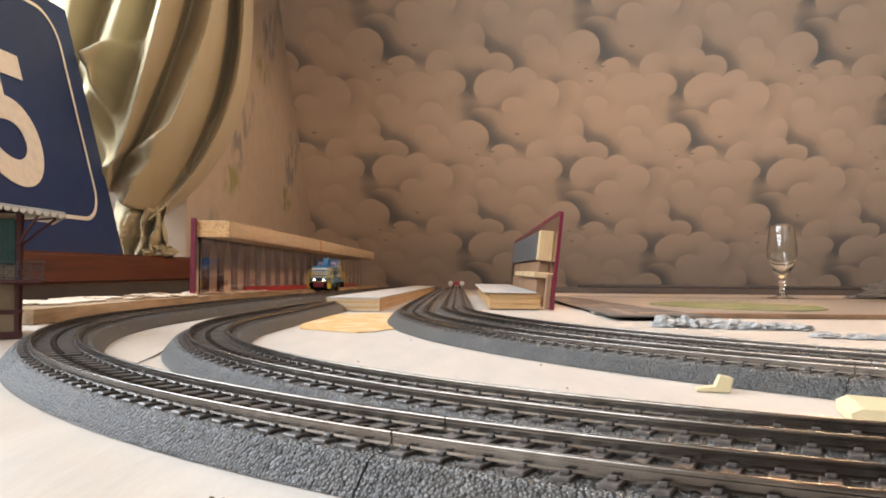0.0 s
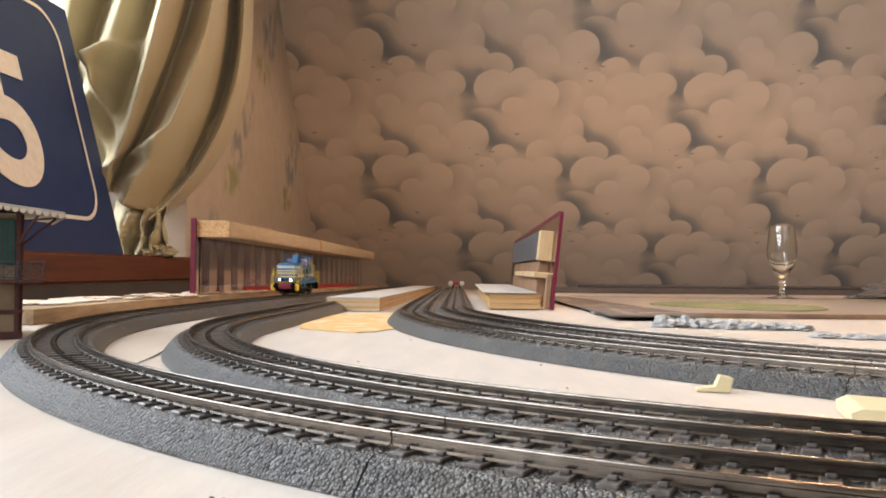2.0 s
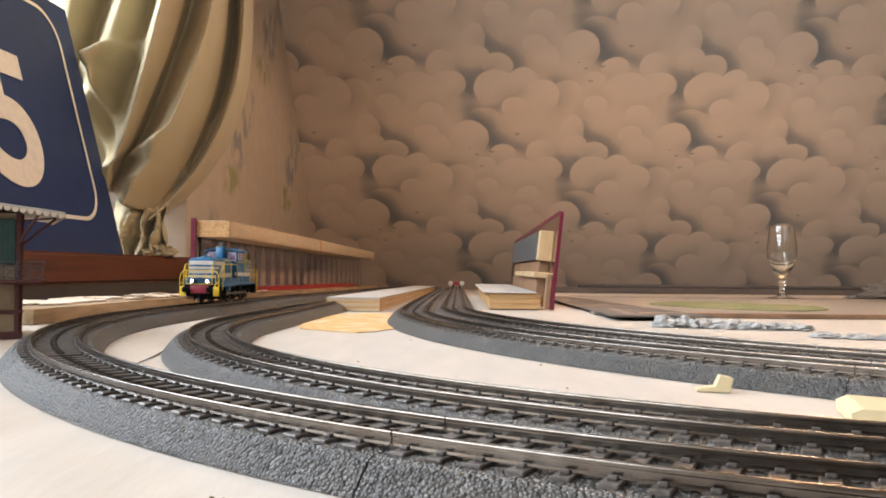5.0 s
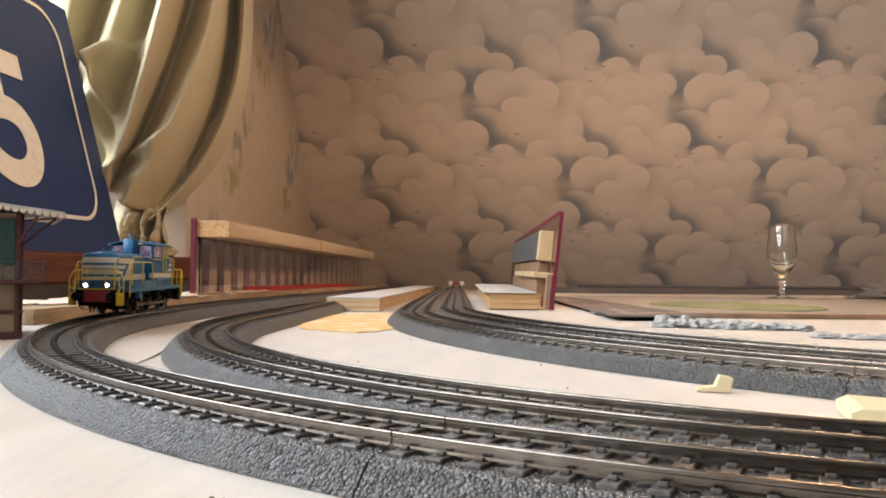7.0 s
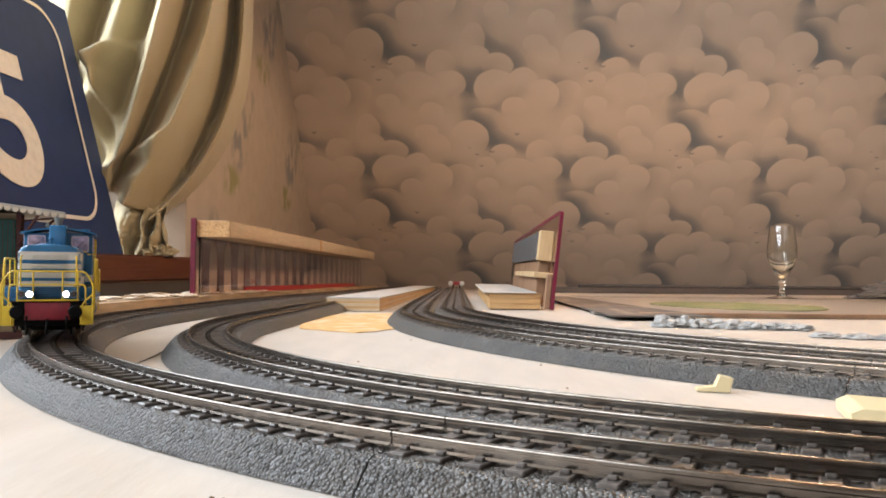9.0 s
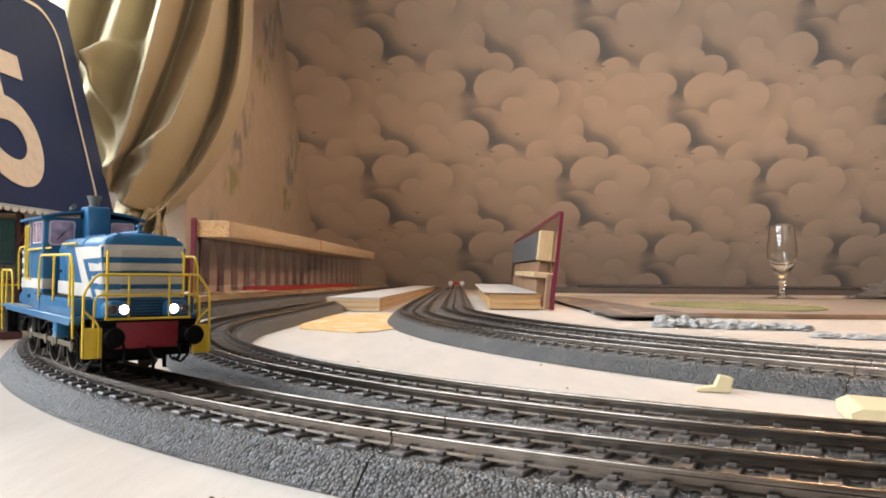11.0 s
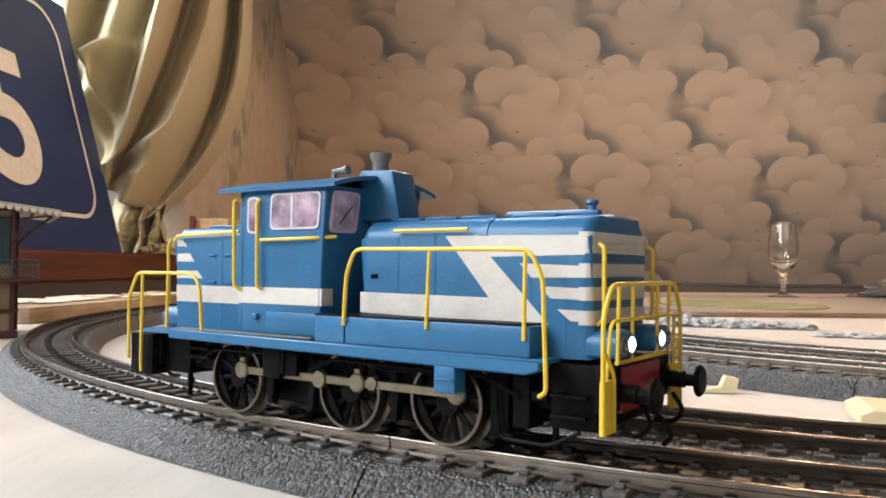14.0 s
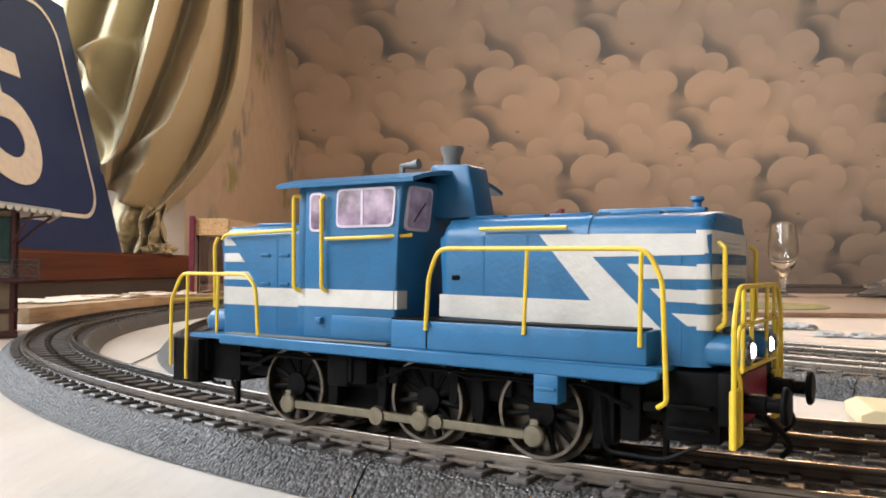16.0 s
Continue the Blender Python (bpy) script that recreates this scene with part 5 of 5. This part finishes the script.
def plywood_plank():
    p = thing("plywood_plank", pose(-0.107, 0.745, 0.0005, 0, 0, -LEAN * 57.3 * 0.55), "thick plywood plank with a greyish face lying on the board", "wooden plank")
    L = 1.15
    for k in range(5):
        bm = bmesh.new()
        pts = [(0, 0), (0.049, 0), (0.049, L), (0, L)]
        lo = [bm.verts.new((x, y, sag(y + 0.74) + 0.0024 * k)) for x, y in pts]
        hi = [bm.verts.new((x, y, sag(y + 0.74) + 0.0024 * k + 0.0022)) for x, y in pts]
        bm.faces.new(lo[::-1])
        bm.faces.new(hi)
        for i in range(4):
            bm.faces.new((lo[i], lo[(i + 1) % 4], hi[(i + 1) % 4], hi[i]))
        part("ply_layer", bm, M["ply"] if k % 2 else M["pine"], p)
    bm = bmesh.new()
    pts = [(-0.0006, -0.0008), (0.0498, -0.0008), (0.0498, L), (-0.0006, L)]
    lo = [bm.verts.new((x, y, sag(y + 0.74) + 0.0119)) for x, y in pts]
    hi = [bm.verts.new((x, y, sag(y + 0.74) + 0.0128)) for x, y in pts]
    bm.faces.new(lo[::-1])
    bm.faces.new(hi)
    for i in range(4):
        bm.faces.new((lo[i], lo[(i + 1) % 4], hi[(i + 1) % 4], hi[i]))
    part("face_veneer", bm, M["plytop"], p, "greyish veneer face")


def wine_glass():
    bm = bmesh.new()
    prof = [(0, 0), (0.026, 0.0), (0.0265, 0.0012), (0.010, 0.004), (0.0048, 0.009), (0.0042, 0.018), (0.0075, 0.026), (0.0045, 0.031), (0.012, 0.039), (0.0215, 0.051),
            (0.0262, 0.067), (0.0258, 0.084), (0.0212, 0.113), (0.0204, 0.113), (0.0249, 0.084), (0.0252, 0.067), (0.0206, 0.052), (0.010, 0.043), (0, 0.038)]
    turned(bm, [(r_ * 0.98, h_ * 1.14) for r_, h_ in prof], 40)
    ob = part("wine_glass", bm, M["glass"], smooth=True)
    ob.location = (0.608, 1.445, 0.0009 + sag(1.445))
    tagged(ob, "empty clear wine glass standing on the board", "glass")


def blob(name, m_, loc, size, seed, label, category, rough=0.35, sub=4):
    bm = bmesh.new()
    bmesh.ops.create_icosphere(bm, subdivisions=sub, radius=1.0)
    o = Vector((seed * 3.1, seed * 1.7, seed))
    for v in bm.verts:
        d = 1 + rough * noise.noise(v.co * 1.8 + o) + rough * 0.5 * noise.noise(v.co * 5 + o)
        v.co = Vector((v.co.x * size[0] * d, v.co.y * size[1] * d, max(0.0, v.co.z * size[2] * d + size[2] * 0.25)))
    ob = part(name, bm, m_, smooth=True)
    ob.location = loc
    return tagged(ob, label, category)


def flat_patch(name, m_, c, rx, ry, seed, z, label, category, n=70, wob=0.35):
    """A thin laid or spilt patch with an uneven outline."""
    bm = bmesh.new()
    top = []
    for i in range(n):
        a = 2 * math.pi * i / n
        d = 1 + wob * noise.noise(Vector((math.cos(a) * 1.5 + seed, math.sin(a) * 1.5, seed))) + 0.15 * wob * noise.noise(Vector((a * 9, seed, 0)))
        x, y = c[0] + rx * d * math.cos(a), c[1] + ry * d * math.sin(a)
        top.append(bm.verts.new((x, y, sag(y) + z)))
    lo = [bm.verts.new(v.co - Vector((0, 0, z - 0.0002))) for v in top]
    bm.faces.new(top)
    for i in range(n):
        bm.faces.new((top[i], lo[i], lo[(i + 1) % n], top[(i + 1) % n]))
    ob = part(name, bm, m_)
    return tagged(ob, label, category)


def slab_on_board(name, m_, pts, z0, z1, label, category):
    bm = bmesh.new()
    lo = [bm.verts.new((x, y, sag(y) + z0)) for x, y in pts]
    hi = [bm.verts.new((x, y, sag(y) + z1)) for x, y in pts]
    bm.faces.new(lo[::-1])
    bm.faces.new(hi)
    k = len(pts)
    for i in range(k):
        bm.faces.new((lo[i], lo[(i + 1) % k], hi[(i + 1) % k], hi[i]))
    ob = part(name, bm, m_)
    return tagged(ob, label, category)


def clutter():
    flat_patch("glue_stain", M["tan"], (-0.060, 0.61), 0.050, 0.105, 2, 0.0006, "ochre glue stain on the plywood", "stain", wob=0.25)
    flat_patch("grass_mat", M["grass"], (0.335, 0.93), 0.092, 0.14, 5, 0.0035, "patch of green flock grass mat", "grass mat", wob=0.2)
    slab_on_board("card_sheet", M["sheet"], [(0.135, 0.72), (0.95, 0.72), (1.25, 1.30), (0.20, 1.25)], 0.0008, 0.003, "large beige card sheet under the grass mat", "card sheet")
    slab_on_board("wooden_batten", M["brown_block"], [(0.17, 0.690), (0.98, 0.690), (0.98, 0.702), (0.17, 0.702)], 0.0005, 0.0042, "thin wooden batten along the card", "batten")
    slab_on_board("dark_road_strip", M["dark_strip"], [(0.135, 0.64), (0.215, 0.64), (0.20, 1.30), (0.155, 1.30)], 0.0032, 0.0045, "worn dark roofing strip", "strip")
    slab_on_board("far_batten", M["sheet"], [(0.24, 1.40), (1.6, 1.40), (1.6, 1.55), (0.24, 1.55)], 0.0005, 0.0009, "grey-beige shelf strip along the far side", "batten")
    slab_on_board("far_edge_batten", M["skirting"], [(0.10, 1.86), (2.2, 1.86), (2.2, 1.90), (0.10, 1.90)], 0.0005, 0.014, "dark brown wooden edge batten", "batten")
    for k in range(7):
        blob("plaster_lump", M["plaster_lump"], (0.160 + k * 0.0140, 0.575 - 0.004 * k, 0.0004), (0.0100, 0.008, 0.0058 - 0.0005 * k), k + 1, "lump of dried white plaster", "plaster lump", 0.5)
    for k in range(9):
        blob("plaster_lump", M["plaster_lump"], (0.235 + k * 0.015, 0.49 - 0.006 * k, 0.0006), (0.010, 0.006, 0.0022), k + 21, "thin crust of dried white plaster", "plaster lump", 0.6, 3)
    blob("cloth_bag", M["soot"], (0.80, 1.37, 0.001), (0.085, 0.05, 0.022), 9, "dark grey fabric bag lying on the board", "bag", 0.3)
    blob("cloth_bag", M["soot"], (0.70, 1.17, 0.003), (0.10, 0.03, 0.010), 13, "dark grey crumpled cloth on the board", "bag", 0.4)
    # folded card pieces
    def folded(loc, rz, w, d, h, label):
        bm = bmesh.new()
        prism(bm, [(-w, 0), (0, 0), (w * 0.10, h * 0.85), (-w * 0.30, h), (-w * 0.42, h * 0.32), (-w, h * 0.20)], 0, d, "y", 0.0002, 1)
        ob = part("card_offcut", bm, M["card"])
        ob.matrix_world = pose(*loc, 0, 0, rz)
        tagged(ob, label, "card offcut", "card offcuts")
    folded((0.0935, 0.262, 0.0002), -10, 0.0105, 0.005, 0.0055, "small folded cream card offcut")
    bm = bmesh.new()
    prism(bm, [(0.001, 0), (0.036, 0), (0.037, 0.0042), (0.002, 0.0054), (-0.001, 0.0040), (-0.0008, 0.0012)], 0, 0.024, "y", 0.0004, 2)
    ob = part("card_offcut", bm, M["card"])
    ob.matrix_world = pose(0.1035, 0.2030, 0.0002, 0, 0, -18)
    tagged(ob, "larger folded cream card offcut", "card offcut", "card offcuts")
    slab_on_board("pencil_mark", M["soot"], [(-0.1220, 0.318), (-0.1216, 0.318), (-0.1252, 0.352), (-0.1300, 0.383), (-0.1306, 0.383), (-0.1257, 0.351)], 0.0003, 0.0006, "dark curved pencil mark on the board", "pencil mark")
    # crumbs
    rnd = random.Random(8)
    for x, y, r in ((-0.038, 0.1340, 0.0009), (-0.036, 0.1345, 0.0007)):
        blob("crumb", M["dirt"], (x, y, 0.0001), (r, r, r), int(1e4 * r), "brown crumb of dirt on the board", "crumb", 0.5, 2)
    bm = bmesh.new()
    for k in range(70):
        x, y = rnd.uniform(-0.13, 0.10), rnd.uniform(0.11, 0.75)
        r = rnd.uniform(0.00015, 0.0005) * (0.5 + y)
        z = sag(y) + r * 0.4
        box(bm, x - r, x + r, y - r * rnd.uniform(0.6, 1.6), y + r, z - r * 0.4, z + r * 0.5)
    ob = part("crumbs", bm, M["dirt"])
    tagged(ob, "scattered fine crumbs and sawdust", "crumbs", kind="stuff")
    # far buffer stop at the end of the inner line
    bs = thing("buffer_stop", TRACKS["D"].place(-1.2), "small red and white buffer stop at the track end", "buffer stop")
    bm = bmesh.new()
    box(bm, -0.004, 0.004, -0.015, 0.015, 0.016, 0.024, 0.0008, 1)
    part("beam", bm, M["red_car"], bs)
    for y in (-0.013, 0.013):
        bm = bmesh.new()
        tube(bm, [(0.004, y, 0.020), (0.010, y, 0.020)], 0.0055, 12)
        part("buffer_disc", bm, M["white"], bs, "white buffer disc")
        bm = bmesh.new()
        box(bm, -0.004, 0.003, y * 0.6 - 0.0015, y * 0.6 + 0.0015, 0.0095, 0.017)
        part("post", bm, M["black"], bs)
    # dark cable along the foot of the far wall
    for x0, x1, y, r in ((0.30, 1.8, 1.78, 0.004),):
        bm = bmesh.new()
        tube(bm, [(x0 + (x1 - x0) * k / 12, y + 0.015 * math.sin(k * 1.3), sag(y) + 0.014 + r) for k in range(13)], r, 8)
        ob = part("cable", bm, M["soot"], smooth=True)
        tagged(ob, "dark cable lying along the far edge", "cable")


def station():
    """Small half-timbered station with a canopy, beside the outer line."""
    m = pose(-0.2265, 0.434, 0.0005, 0, 0, 30)
    st = thing("model_station", m, "half-timbered model station with teal doors and a cream canopy", "model building")
    SC = 0.86
    def sb(name, mm_, b, label="", bevel=0.0004, parent=None):
        bm = bmesh.new()
        box(bm, *b, bevel, 1)
        return part(name, bm, mm_, parent or st, label, SC)
    # local: x = 0 is the corner towards the track, walls run to -x and +y
    sb("wall", M["panel"], (-0.10, -0.001, 0.001, 0.075, 0, 0.078), "ochre panelled wall")
    sb("base", M["maroon"], (-0.102, 0.001, -0.001, 0.077, 0, 0.004))
    for x in (-0.0025, -0.0165, -0.031, -0.046):
        sb("post", M["maroon"], (x - 0.0014, x + 0.0014, -0.0012, 0.0012, 0.003, 0.078))
    for y in (0.012, 0.026, 0.040, 0.054, 0.068):
        sb("post", M["maroon"], (-0.0012, 0.0012, y - 0.0012, y + 0.0012, 0.003, 0.078))
    for z in (0.0165, 0.0345):
        sb("rail_beam", M["maroon"], (-0.10, 0.0012, -0.0014, 0.0006, z - 0.0010, z + 0.0010))
    for x0, x1 in ((-0.0155, -0.004), (-0.030, -0.0180), (-0.0445, -0.0325)):
        d = sb("teal_door", M["teal"], (x0, x1, -0.0014, 0.0004, 0.046, 0.074), "teal glazed door")
        for k in range(4):
            xx = x0 + (x1 - x0) * (k + 0.5) / 4
            sb("slat", M["maroon"], (xx - 0.0002, xx + 0.0002, -0.0018, -0.0013, 0.047, 0.073), parent=d, bevel=0)
    # balcony with lattice
    bal = sb("balcony_floor", M["maroon"], (-0.10, 0.011, -0.012, 0.0, 0.0345, 0.0365))
    for z in (0.0375, 0.0445, 0.0475):
        sb("balcony_rail", M["grey_block"], (-0.10, 0.0115, -0.0125, -0.0117, z, z + 0.0007), parent=bal, bevel=0)
        sb("balcony_rail", M["grey_block"], (0.0110, 0.0118, -0.0125, 0.030, z, z + 0.0007), parent=bal, bevel=0)
    bm = bmesh.new()
    for k in range(14):
        x = 0.0112 - k * 0.0072
        tube(bm, [(x, -0.0121, 0.0365), (x, -0.0121, 0.048)], 0.00035, 5)
        tube(bm, [(x, -0.0121, 0.0380), (x - 0.0072, -0.0121, 0.0445)], 0.00025, 5)
        tube(bm, [(x, -0.0121, 0.0445), (x - 0.0072, -0.0121, 0.0380)], 0.00025, 5)
    part("balcony_lattice", bm, M["grey_block"], bal, "", SC)
    # canopy
    bm = bmesh.new()
    prism(bm, [(-0.10, 0.090), (0.022, 0.0765), (0.022, 0.0785), (-0.10, 0.093)], -0.022, 0.085, "y")
    part("canopy_roof", bm, M["roof"], st, "pale grey canopy roof", SC)
    bm = bmesh.new()
    for k in range(30):
        x = 0.0215 - k * 0.0042
        zz = 0.0765 + (0.0215 - x) / 0.122 * 0.0135
        prism(bm, [(x - 0.0032, zz + 0.001), (x, zz + 0.001), (x, zz - 0.0010), (x - 0.0016, zz - 0.0020), (x - 0.0032, zz - 0.0010)], -0.0226, -0.0216, "y")
    part("canopy_fretwork", bm, M["roof_edge"], st, "cream fretwork edging", SC)
    bm = bmesh.new()
    for k in range(24):
        y = -0.021 + k * 0.0044
        prism(bm, [(y, 0.0770), (y + 0.0034, 0.0770), (y + 0.0034, 0.0758), (y + 0.0017, 0.0748), (y, 0.0758)], 0.0216, 0.0226, "x")
    part("canopy_fretwork", bm, M["roof_edge"], st, "cream fretwork edging", SC)
    for x in (-0.0025, -0.031):
        bm = bmesh.new()
        tube(bm, [(x, -0.001, 0.058), (x + 0.004, -0.009, 0.066), (x + 0.010, -0.018, 0.0765)], 0.0009, 6)
        part("bracket", bm, M["maroon"], st, "", SC)
    bm = bmesh.new()
    tube(bm, [(0.0, 0.004, 0.058), (0.009, 0.004, 0.067), (0.019, 0.004, 0.0755)], 0.0009, 6)
    tube(bm, [(0.0, 0.004, 0.0735), (0.019, 0.004, 0.0760)], 0.0007, 6)
    part("bracket", bm, M["maroon"], st, "", SC)


def room_lamp():
    """The shaded lamp that gives the warm light, above the view."""
    ob = thing("pendant_lamp", pose(LAMP[0], LAMP[1], LAMP[2] - 0.07), "cream shaded pendant lamp", "lamp")
    bm = bmesh.new()
    turned(bm, [(0.12, 0.17), (0.20, 0.02), (0.203, 0.02), (0.123, 0.172)], 32)
    part("shade", bm, M["lampshade"], ob, "cream lamp shade", smooth=True)
    bm = bmesh.new()
    tube(bm, [(0, 0, 0.165), (0, 0, 0.94)], 0.003, 8)
    part("cord", bm, M["black"], ob)


room()
layout_board()
sign()
curtain()
strip_and_guard()
far_guard()
plywood_plank()
wine_glass()
clutter()
station()
room_lamp()
LOCO, WHEELS, RODS = locomotive()
tracks()

# how far the locomotive has run along its line, metres
RUN = [(0.0, -0.601), (1.5, -0.466), (3.5, -0.286), (4.2, -0.2225), (5.5, -0.105), (7.0, 0.029), (8.0, 0.117), (9.0, 0.2007), (10.0, 0.272), (11.5, 0.3593), (12.0, 0.3865), (12.5, 0.4122),
       (13.0, 0.4343), (13.5, 0.4516), (14.0, 0.4648), (14.5, 0.4742), (15.0, 0.4792), (15.5, 0.4807), (16.0, 0.4812)]


def run_at(t):
    """Smooth run between the listed moments (monotone cubic)."""
    ts, ss = [r[0] for r in RUN], [r[1] for r in RUN]
    i = min(max(0, next((k for k, q in enumerate(ts) if q > t), len(ts)) - 1), len(ts) - 2)
    def slope(k):
        if k == 0:
            return (ss[1] - ss[0]) / (ts[1] - ts[0])
        if k == len(ts) - 1:
            return 0.0
        return (ss[k + 1] - ss[k - 1]) / (ts[k + 1] - ts[k - 1])
    h = ts[i + 1] - ts[i]
    u = (t - ts[i]) / h
    return (2 * u ** 3 - 3 * u ** 2 + 1) * ss[i] + (u ** 3 - 2 * u ** 2 + u) * h * slope(i) + (3 * u ** 2 - 2 * u ** 3) * ss[i + 1] + (u ** 3 - u ** 2) * h * slope(i + 1)


def motions():
    times = [k / 10 for k in range(161)]
    walk(LOCO, [(t, TRACKS["A"].place(run_at(t), RAIL_TOP)) for t in times])
    last = run_at(16.0)
    for x, ob in zip(AXLES, WHEELS):
        rows = []
        for t in times:
            turn = (run_at(t) - last) / (WHEEL_R * MM)
            rows.append((t, pose((x + 50) * MM, 0, WHEEL_R * MM, 0, math.degrees(turn) + 8, 0)))
        walk(ob, rows)
    for ob in RODS:
        rows = []
        for t in times:
            a = (run_at(t) - last) / (WHEEL_R * MM) + radians(8)
            rows.append((t, pose(-CRANK * MM * math.sin(a), 0, (WHEEL_R - CRANK * math.cos(a)) * MM)))
        walk(ob, rows)


motions()
